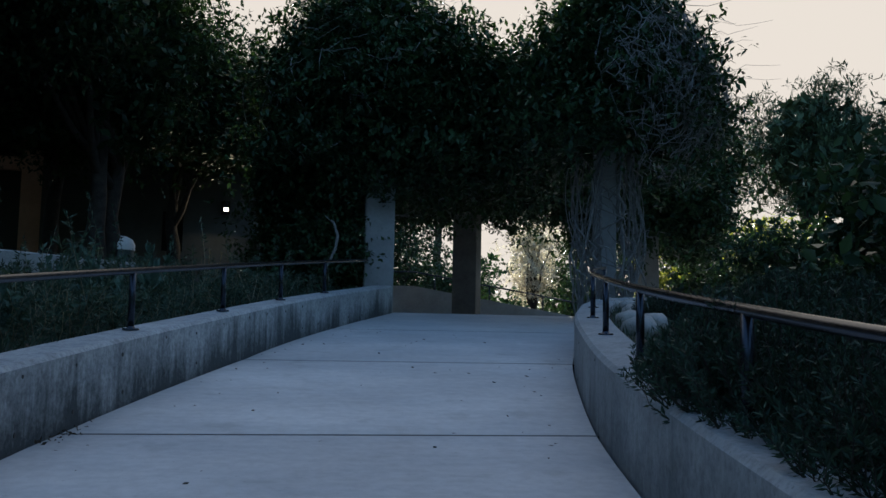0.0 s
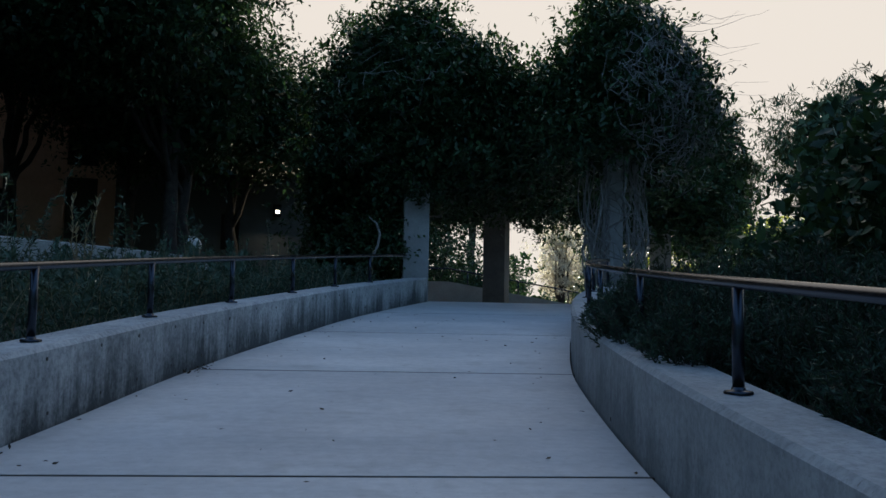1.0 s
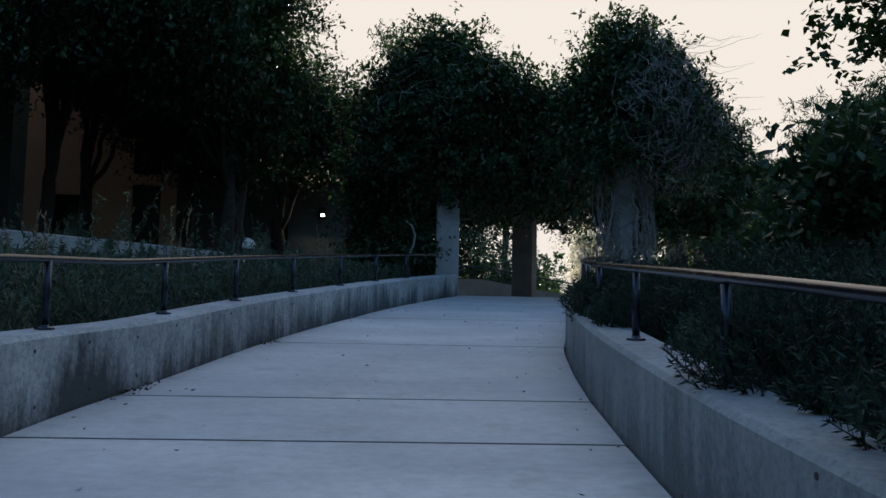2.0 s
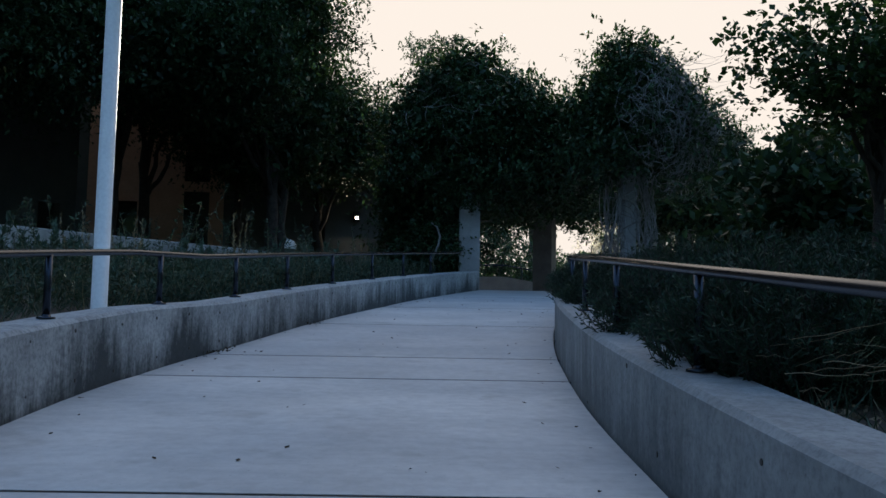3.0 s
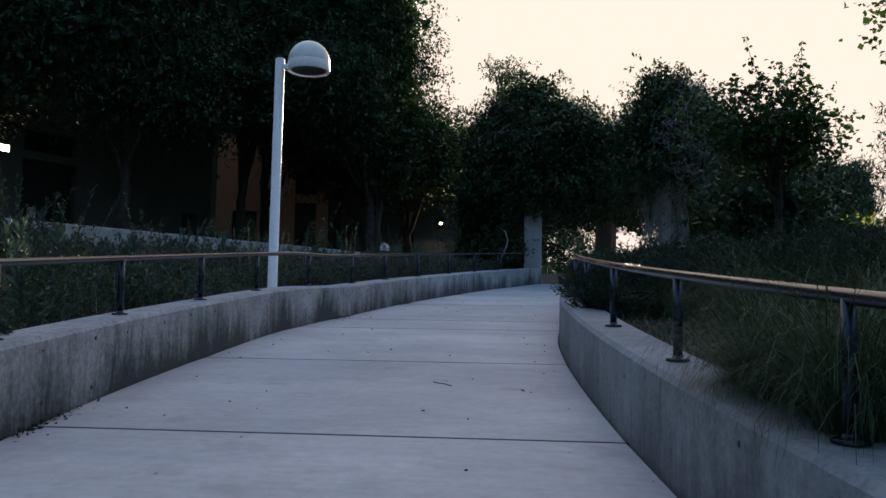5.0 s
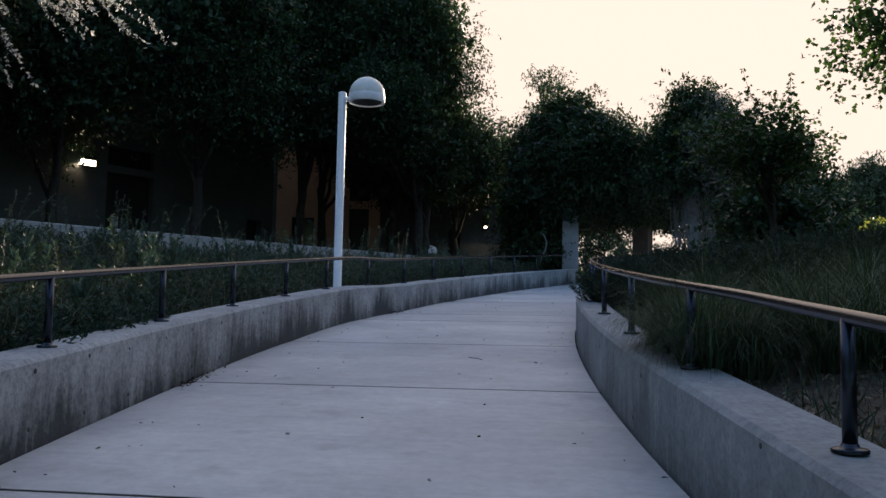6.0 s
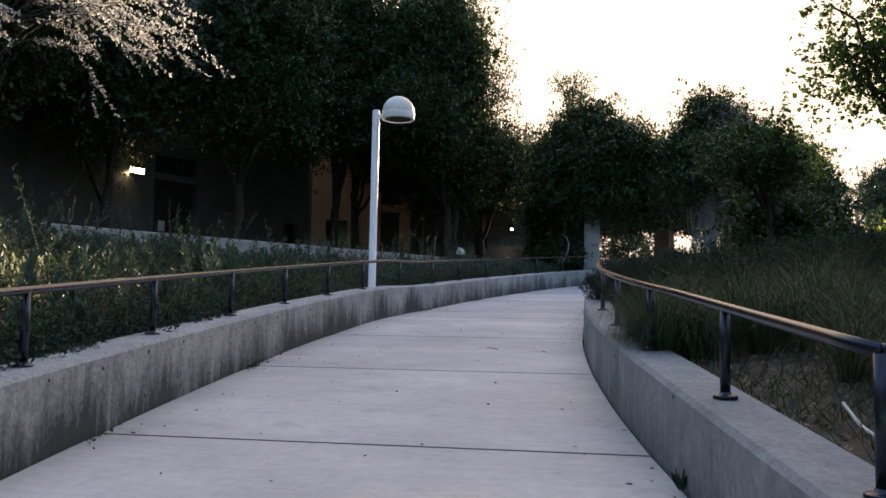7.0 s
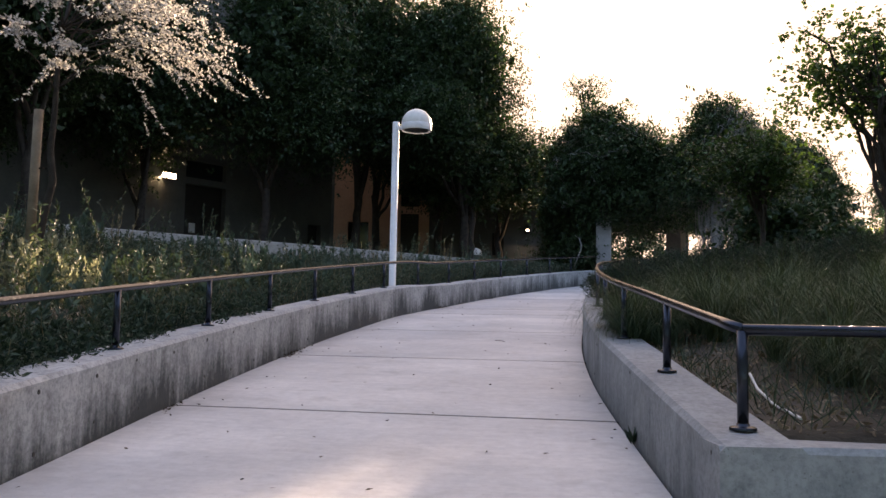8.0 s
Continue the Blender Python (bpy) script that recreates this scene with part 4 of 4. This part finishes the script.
def build_grass_tuft(seed, n=150, ln=0.6, arch=0.5):
    """A tuft of long arching blades."""
    rng = np.random.default_rng(seed)
    verts, faces = [], []
    for k in range(n):
        a = rng.uniform(0, 2 * math.pi)
        L, w = ln * rng.uniform(0.55, 1.15), rng.uniform(0.0016, 0.0034)
        out, b0 = np.array([math.cos(a), math.sin(a), 0]), rng.uniform(-0.05, 0.05, 3) * (1, 1, 0)
        side = np.array([-math.sin(a), math.cos(a), 0])
        tilt, cv = rng.uniform(0.1, 0.55), arch * rng.uniform(0.5, 1.5)
        i0, p = len(verts), b0
        for s in range(6):
            t = s / 5
            ang = tilt + cv * t * t * 2.2
            if s:
                p = p + (out * math.sin(ang) + np.array([0, 0, math.cos(ang)])) * L / 5
            ww = w * (1 - t * 0.85)
            verts += [p - side * ww, p + side * ww]
        faces += [(i0 + 2 * s, i0 + 2 * s + 1, i0 + 2 * s + 3, i0 + 2 * s + 2) for s in range(5)]
    g = empty("grass_tuft", (0, 0, 0), "tuft of fine arching ornamental grass", "grass", "ornamental grass tufts")
    tagged(part("blade", Bag().add(verts, faces), L_GRASS, g), kind="stuff")
    return g


rng = np.random.default_rng(5)
protos = [build_rosemary(90 + i, r, h) for i, (r, h) in enumerate(((0.52, 0.52), (0.62, 0.6), (0.48, 0.6)))]
spots = []
for y in np.arange(-2.3, 4.3, 0.42):
    spots.append((xr(y) + (0.42 if y > 2.1 else 0.80 if y > -0.2 else 0.55 if y > -1.7 else 0.56) + rng.uniform(-0.05, 0.08), y + rng.uniform(-0.15, 0.15), rng.uniform(0.85, 1.05)))
for y in np.arange(-3.2, 8.6, 0.75):
    for d in (1.2, 1.9, 2.8, 3.8, 5.0, 6.4):
        s = rng.uniform(0.95, 1.35)
        if y > 4.3 and d < 2.2:
            s *= 0.6
        if y < -1.8 and d < 1.5:
            continue
        spots.append((xr(y) + d + rng.uniform(-0.2, 0.2), y + rng.uniform(-0.3, 0.3), s))
for k in range(26):
    spots.append((rng.uniform(6.5, 13), rng.uniform(-6, 14), rng.uniform(1.2, 1.7)))
used = set()
for i, (x, y, s) in enumerate(spots):
    m = pose(x, y, ground_z(x, y) - 0.03, 0, 0, rng.uniform(0, 360))
    k = i % 3
    if k not in used:
        used.add(k)
        protos[k].matrix_world = m
    else:
        copy_thing(protos[k], m @ Matrix.Scale(1.0, 4)).scale = (s, s, s * 0.95)
tufts = [build_grass_tuft(100 + i, 330, l, c) for i, (l, c) in enumerate(((0.72, 0.85), (0.6, 1.0), (0.8, 0.7)))]
gs = []
for y in np.arange(-7.2, -6.2, 0.11):
    for off in (0.27, 0.44):
        gs.append((xr(y) + off + rng.uniform(-0.04, 0.06), y + rng.uniform(-0.1, 0.1)))
for k in range(230):
    y = rng.uniform(-10.1, -2.5)
    gs.append((xr(y) + rng.uniform(0.8, 6.0), y))
used = set()
for i, (x, y) in enumerate(gs):
    if y < -8.9 and x < xr(y) + 0.6:
        continue
    m = pose(x, y, ground_z(x, y) - 0.02, 0, 0, rng.uniform(0, 360))
    k = i % 3
    if k not in used:
        used.add(k)
        tufts[k].matrix_world = m
    else:
        s = rng.uniform(0.75, 1.2) * (0.88 if x < xr(y) + 0.55 else 1.0)
        copy_thing(tufts[k], m).scale = (s, s, s)


def build_weeds():
    """Weeds and herbs on the bank between the low wall and the building."""
    rng = np.random.default_rng(8)
    stalks, pts, ways = Bag(), [], []
    n = 0
    while n < 4200:
        y = rng.uniform(-13, 12.5)
        d = 0.42 + 6.5 * rng.random() ** 1.5
        x = xl(y) - d
        if x < -9 and y > 2 or (-2.8 < x < -2.1 and -0.4 < y < 1.35):
            continue
        k = noise.noise(Vector((x * 0.6, y * 0.6, 4)))
        h = (0.27 + 0.22 * k + 0.12 * rng.random()) * (1.1 if d > 1.2 else 0.85)
        if rng.random() < 0.07:
            h *= rng.uniform(1.6, 2.6)
        if h < 0.1:
            continue
        n += 1
        z = ground_z(x, y)
        s = wander(rng, (x, y, z), (x + rng.normal() * 0.3 * h, y + rng.normal() * 0.3 * h, z + h), 0.012, 5)
        tube(stalks, s, np.linspace(0.004, 0.0015, 5), 3, False)
        tall = h > 0.55
        for t in rng.uniform(0.5 if tall else 0.1, 1.0, int(14 + (30 if tall else 75) * h)):
            i = min(int(t * 4), 3)
            pts.append(s[i] + (s[i + 1] - s[i]) * (t * 4 - i))
            ways.append((0, 0, 0.5))
    w = empty("weeds", (0, 0, 0), "grey green weeds and wild herbs on the bank", "weeds", kind="stuff")
    part("stalk", stalks, L_STRAW, w)
    part("leaves", leaves_mesh("leaves", np.array(pts), 0.062, 0.015, rng, np.array(ways), 0.9), L_WEED, w)


def build_bank_grass():
    """Short tangled grass that covers the soil on both banks."""
    rng = np.random.default_rng(9)
    pts = []
    for _ in range(90000):
        y = rng.uniform(-14, 13)
        if rng.random() < 0.68:
            x = xl(y) - 0.36 - 6.5 * rng.random() ** 1.4
            if x > -2.75 and -0.2 < y < 1.35:
                continue
        elif y > -10.3:
            x = xr(y) + 0.36 + 6 * rng.random() ** 1.3
        else:
            continue
        pts.append((x, y, ground_z(x, y) - 0.01))
    ob = part("bank_grass", leaves_mesh("bank_grass", np.array(pts), 0.14, 0.0065, rng, np.tile((0, 0, 0.9), (len(pts), 1)), 0.75), L_WEED)
    tagged(ob, "low tangled grass covering the planted banks", "grass", kind="stuff")
    pts = [(xr(y) + 0.4 + rng.random() * 3, y) for y in rng.uniform(-10.4, -2, 3000)]
    ob = part("dry_straw", leaves_mesh("dry_straw", np.array([(x, y, ground_z(x, y) + 0.01) for x, y in pts]), 0.10, 0.004, rng, np.tile((0, 0, 0.25), (len(pts), 1)), 0.9), L_STRAW)
    tagged(ob, "dry straw and twigs lying on the soil", "straw", kind="stuff")


def build_trailing():
    """Dense low plants that spill over the top of the stained wall."""
    rng = np.random.default_rng(10)
    at, ways = [], []
    for _ in range(420):
        y = rng.uniform(-13.0, -5.2)
        d = 0.30 + 0.55 * rng.random()
        if noise.noise(Vector((y * 1.3, 0, 7))) + 0.25 < (0.5 - d):
            continue
        x = xl(y) - d
        at.append((x, y, floor_z(y) + 0.44 + 0.06 * rng.random()))
    p = spray(rng, np.array(at), 90, 0.24, 0.45)
    p[:, 2] = np.maximum(p[:, 2], SLOPE * p[:, 1] + 0.46)
    ob = part("trailing_plants", leaves_mesh("trailing_plants", p, 0.05, 0.014, rng, np.tile((0.3, 0, 0.3), (len(p), 1)), 0.9), L_ROSE)
    tagged(ob, "dense low green plants spilling over the wall top", "plants", kind="stuff")


def build_herb(seed, height, stalks, leaf_len, leaf_wid, leaf, label, category, group):
    """A clump of upright herb stalks, leafy to their tips, with drooping lower leaves."""
    rng = np.random.default_rng(seed)
    herb = empty("herb_clump", (0, 0, 0), label, category, group)
    bag, pts, ways = Bag(), [], []
    for k in range(stalks):
        a, q = rng.uniform(0, 2 * math.pi), rng.random()
        h = height * rng.uniform(0.55, 1.1)
        foot = np.array([0.05 * math.cos(a), 0.05 * math.sin(a), 0.0])
        tip = np.array([q * 0.42 * height * math.cos(a), q * 0.42 * height * math.sin(a), h])
        st = wander(rng, foot, tip, 0.018, 8)
        tube(bag, st, np.linspace(0.006, 0.002, 8), 5, False)
        for t in np.sort(rng.uniform(0.12, 1.0, int(46 * h / 0.5))):
            i = min(int(t * 7), 6)
            pts.append(st[i] + (st[i + 1] - st[i]) * (t * 7 - i))
            b = rng.uniform(0, 2 * math.pi)
            ways.append((math.cos(b) * (1.3 - t), math.sin(b) * (1.3 - t), 0.25 + 0.9 * t))
    tagged(part("stalk", bag, leaf, herb), kind="stuff")
    part("leaves", leaves_mesh("leaves", np.array(pts), leaf_len, leaf_wid, rng, np.array(ways), 0.35, 0.3, 0.0, 0.5), leaf, herb)
    return herb


def build_herbs():
    rng = np.random.default_rng(71)
    green, dry, pale = "grey green leafy herb clump on the bank", "tall dry straw coloured weed stalks on the bank", "herb clump with sunlight put into its pale yellow green leaves"
    kinds = [(build_herb(72, 0.42, 9, 0.095, 0.036, L_HERB, green, "herb", "herb clumps on the bank"), 46),
             (build_herb(73, 0.62, 6, 0.085, 0.028, L_HERB, green, "herb", "herb clumps on the bank"), 34),
             (build_herb(74, 0.85, 4, 0.045, 0.012, L_STRAW, dry, "weed", "dry weeds on the bank"), 16),
             (build_herb(75, 0.46, 12, 0.06, 0.024, L_SUNLIT, pale, "herb", "pale sage clumps"), 15)]
    for k, (proto, count) in enumerate(kinds):
        for i in range(count):
            if k == 3:
                y = -6.6 + 2.4 * i / count
                x = -3.75 - 0.62 * (y + 6.6) + rng.uniform(-0.5, 0.5)
            else:
                y = rng.uniform(-12, 11)
                x = xl(y) - 0.75 - 4.6 * rng.random() ** 1.2
                if -3.0 < x and -0.8 < y < 1.6:
                    x -= 1.2
            m = pose(x, y, ground_z(x, y) - 0.02, rng.uniform(-6, 6), rng.uniform(-6, 6), rng.uniform(0, 360))
            if i == 0:
                proto.matrix_world = m
            else:
                q = rng.uniform(0.65, 1.2)
                copy_thing(proto, m).scale = (q, q, q)


build_weeds()
build_herbs()
build_trailing()
build_bank_grass()


# ---------------------------------------------------------------- small things
def build_chips():
    """Bark chips and dead leaves on the bare soil of the bed."""
    rng = np.random.default_rng(34)
    pts = []
    for y in rng.uniform(-10.35, -1.5, 5200):
        x = xr(y) + 0.34 + 2.6 * rng.random() ** 1.3
        pts.append((x, y, ground_z(x, y) + rng.uniform(0.0, 0.015)))
    ob = part("bark_chips", leaves_mesh("bark_chips", np.array(pts), 0.045, 0.022, rng, None, 1.0, 0.3), PALEWOOD)
    tagged(ob, "brown bark chips and dead leaves on the soil", "bark chips", kind="stuff")


build_chips()


def build_tube():
    pts = [(2.16, -9.3), (2.17, -9.5), (2.21, -9.75), (2.26, -10.02), (2.27, -10.07)]
    ob = part("irrigation_tube", tube(Bag(), [(x - 2.16, y + 9.3, ground_z(x, y) + (0.10, 0.05, 0.012, 0.01, 0.01)[i] - ground_z(2.16, -9.3)) for i, (x, y) in enumerate(pts)], 0.007, 8), TUBING)
    ob.location = (2.16, -9.3, ground_z(2.16, -9.3))
    tagged(ob, "thin white plastic irrigation tube lying on soil", "tube")


build_tube()


def build_stones():
    rng = np.random.default_rng(31)
    for i in range(9):
        bm = bmesh.new()
        bmesh.ops.create_icosphere(bm, subdivisions=2, radius=rng.uniform(0.09, 0.17))
        for v in bm.verts:
            v.co *= 1 + 0.25 * noise.noise(v.co * 9 + Vector((i * 5, 0, 0)))
            v.co.z *= 0.7
        ob = part("boulder", bm, STONE, smooth=True)
        y = 7.2 + 0.45 * i
        x = xr(y) + 0.62 + rng.uniform(-0.1, 0.3)
        ob.location = (x, y, ground_z(x, y) + 0.05)
        tagged(ob, "rounded pale boulder in the planting bed", "boulder", "boulders by the wall")


build_stones()


def build_litter():
    rng = np.random.default_rng(33)
    pts = []
    for _ in range(230):
        y = rng.uniform(-13.5, 11)
        q = rng.random()
        x = xl(y) + 0.06 + (xr(max(y, -10.6)) - xl(y) - 0.12) * (q if rng.random() < 0.55 else (q * 0.14 if rng.random() < 0.5 else 1 - q * 0.14))
        pts.append((x, y, floor_z(y) + 0.004))
    ob = part("fallen_leaves", leaves_mesh("fallen_leaves", np.array(pts), 0.038, 0.022, rng, None, 1.0, 0.4), LITTER)
    for v in ob.data.vertices:
        f = floor_z(v.co.y) + 0.003
        v.co.z = f + min(abs(v.co.z - f) * 0.35, 0.012)
    tagged(ob, "small dry fallen leaves scattered over the ramp", "leaves", kind="stuff")
    tw = wander(rng, (0.02, -3.5, 0), (0.16, -3.66, 0), 0.012, 6)
    tw[:, 2] = SLOPE * tw[:, 1] + 0.006
    tagged(part("twig", tube(Bag(), tw, 0.0035, 5), STEM), "small dry twig lying on the concrete", "twig")


build_litter()


def build_base_weed():
    """A small weed that grows from the joint at the foot of the wall."""
    rng = np.random.default_rng(41)
    x, y = xr(-8.95) - 0.02, -8.95
    w = empty("small_weed", (x, y, floor_z(y)), "small weed growing in the joint at the wall's foot", "weed")
    p = np.repeat(np.array([[0, 0, 0.0]]), 26, 0) + rng.normal(size=(26, 3)) * 0.008
    p[:, 2] = rng.uniform(0, 0.02, 26)
    part("leaf", leaves_mesh("leaf", p, 0.085, 0.014, rng, np.tile((-0.15, 0, 1.0), (26, 1)), 0.45), L_ROSE, w)


build_base_weed()


def build_debris():
    """Small heaps of dead leaves caught along the foot of the stained wall."""
    rng = np.random.default_rng(42)
    pts = []
    for y0, n in ((-5.4, 60), (-5.1, 40), (1.9, 40), (2.0, 25), (-8.4, 30), (4.9, 40)):
        for _ in range(n):
            y = y0 + rng.normal() * 0.16
            pts.append((xl(y) + 0.02 + abs(rng.normal()) * 0.045, y, floor_z(y) + 0.004 + 0.012 * rng.random()))
    ob = part("leaf_debris", leaves_mesh("leaf_debris", np.array(pts), 0.03, 0.014, rng, None, 1.0, 0.3), LITTER)
    for v in ob.data.vertices:
        v.co.z = max(v.co.z, floor_z(v.co.y) + 0.002)
    tagged(ob, "dead leaves and dirt caught along the wall's foot", "leaves", kind="stuff")


build_debris()


def build_dry_stalks():
    """Dry bent stalks that hang out of the shrubs over the wall."""
    rng = np.random.default_rng(43)
    bag = Bag()
    for _ in range(60):
        y = rng.uniform(-2.9, -1.2)
        x = xr(y) + rng.uniform(0.2, 0.5)
        z = floor_z(y) + right_h(y) + rng.uniform(0.03, 0.2)
        p1 = (x + rng.uniform(-0.15, 0.2), y - rng.uniform(0.1, 0.45), z + rng.uniform(-0.02, 0.08))
        tube(bag, wander(rng, (x, y, z), p1, 0.005, 7), np.linspace(0.0015, 0.0006, 7), 4, False)
    tagged(part("dry_stalks", bag, L_STRAW), "thin dry stalks hanging out of the shrubs", "stalks", kind="stuff")


build_dry_stalks()


# ---------------------------------------------------------------- distance
def build_far_woods():
    """Belt of far trees that closes the view all round."""
    rng = np.random.default_rng(35)
    at = []
    for a in np.arange(0, 360, 2.2):
        R = rng.uniform(48, 66)
        b = radians(a)
        x, y = R * math.sin(b), R * math.cos(b)
        ahead = math.cos(b) > 0.55
        h = rng.uniform(3.0, 5.5) if ahead else rng.uniform(3.5, 7.0)
        at.append(clumps(rng, (x, y, 1 + h * 0.5), (2.6, 2.6, h * 0.55), 26, 0.3, 0.3))
    at = np.concatenate(at)
    ob = part("far_woods", leaves_mesh("far_woods", spray(rng, at, 24, 1.4), 0.42, 0.24, rng), L_TREE)
    tagged(ob, "belt of far dark trees round the place", "woods", kind="stuff")


def build_sky_blocking_woods():
    """Unseen tall trees round the ramp's foot, behind and beside, added to block sky."""
    rng = np.random.default_rng(37)
    at = []
    for a in np.arange(52, 308, 5.5):
        R = rng.uniform(24, 29)
        x, y = R * math.sin(radians(a)), -6 + R * math.cos(radians(a))
        hh = rng.uniform(19.0, 24.0)
        at.append(clumps(rng, (x, y, 1 + hh * 0.5), (2.8, 2.8, hh * 0.54), 120, 0.3, 0.3))
    at = np.concatenate(at)
    ob = part("rear_woods", leaves_mesh("rear_woods", spray(rng, at, 18, 1.3), 0.75, 0.45, rng), L_TREE)
    tagged(ob, "unseen belt of tall dark trees added to block sky light", "woods", kind="stuff")


build_sky_blocking_woods()


def build_mid_bushes():
    """Shaded bushes that fill the view under the pergola and behind the bed."""
    rng = np.random.default_rng(36)
    for i, (x, y, r, h) in enumerate([(2.2, 28, 1.9, 5.2), (0.2, 27, 1.9, 5.4), (2.6, 33, 2.2, 5.0), (7.5, 47, 2.6, 3.4), (-0.6, 33, 2.4, 5.5), (12.0, 46, 2.6, 4.2), (16, 38, 2.4, 5.5), (17, 27, 2.4, 4.6), (9.6, 21.5, 1.7, 3.3), (11, 18, 1.8, 2.6), (13.5, 14, 1.9, 2.4), (9, 16, 1.5, 2.2), (14.5, 20, 2.0, 3.2), (4.6, 31, 1.6, 2.6), (9.3, 31, 2.0, 3.4), (16, 8, 2.0, 2.4), (12, 27.5, 2.0, 4.0), (4.5, 4.7, 0.85, 1.9), (5.35, 6.6, 0.95, 2.1), (6.3, 8.8, 1.1, 2.1)]):
        b = empty("bush", (x, y, ground_z(x, y) if y < 10 else 1.1), "dark green leafy bush in shade", "bush", "bushes beyond the bed")
        at = lobed(rng, (0, 0, h * 0.5), (r, r, h * 0.6), 100, -1.0, 9)
        wood = Bag()
        for q in range(9):
            tube(wood, wander(rng, (rng.uniform(-0.2, 0.2), rng.uniform(-0.2, 0.2), -0.1), at[int(rng.integers(len(at)))], 0.08, 7), np.linspace(0.03, 0.008, 7), 5, False)
        tagged(part("stem", wood, BARK, b), kind="stuff")
        part("foliage", leaves_mesh("foliage", spray(rng, at, 60, 0.6), 0.15, 0.075, rng), L_TREE, b)


build_far_woods()
build_mid_bushes()

# ---------------------------------------------------------------- paving slabs and tie-hole discs
JOINTS = [-25.8, -22.75, -19.7, -16.65, -14.3, -11.2, -8.24, -5.28, -2.35, 0.62, 1.86, 5.0, 8.13, 11.2, 14.1]


def build_paving():
    ramp = empty("pavement", (0, 0, 0), "grey concrete ramp of large broom-finished slabs", "pavement", kind="structure")
    for y0, y1 in zip(JOINTS, JOINTS[1:]):
        g = 0.016
        ys = np.linspace(y0 + g, y1 - g, max(3, int((y1 - y0) / 0.3)))
        verts, faces = [], []
        for i, y in enumerate(ys):
            e = 0.004 if i in (0, len(ys) - 1) else 0.0
            a = xl(y) + 0.012
            b = (xr(y) - 0.014) if y > -10.75 else 9.0
            if y > 9.8:
                b = float(np.interp(y, [9.8, 10.9, 11.65, 12.1, 12.5], [2.9, 3.4, 4.1, 5.0, 9.0]))
            for x in np.linspace(a, b, 5):
                verts.append((x, y, floor_z(y) - e))
        n = len(ys)
        faces = [(i * 5 + j, i * 5 + j + 1, i * 5 + j + 6, i * 5 + j + 5) for i in range(n - 1) for j in range(4)]
        k = len(verts)
        rim = [(0, j) for j in range(5)] + [(i, 4) for i in range(1, n)] + [(n - 1, j) for j in range(3, -1, -1)] + [(i, 0) for i in range(n - 2, 0, -1)]
        for i, j in rim:
            x, y, z = verts[i * 5 + j]
            verts.append((x, y, z - 0.12))
        m = len(rim)
        for q in range(m):
            (i0, j0), (i1, j1) = rim[q], rim[(q + 1) % m]
            faces.append((i1 * 5 + j1, i0 * 5 + j0, k + q, k + (q + 1) % m))
        part("slab", Bag().add(verts, faces), PAVING, ramp)
        jx0, jx1 = xl(y1), (xr(y1) if y1 > -10.75 else 9.0)
        part("joint", box(Bag(), jx0, min(jx1, 3.5), y1 - 0.0157, y1 + 0.0157, floor_z(y1) - 0.1, floor_z(y1) - 0.005), GRIT, ramp, "dark dirt-filled joint")
    bag = Bag()
    box(bag, 0.0, 12.0, 14.11, 24.2, 1.15, 1.312)
    part("slab", bag, PAVING, ramp)


build_paving()
tie_hole_discs()
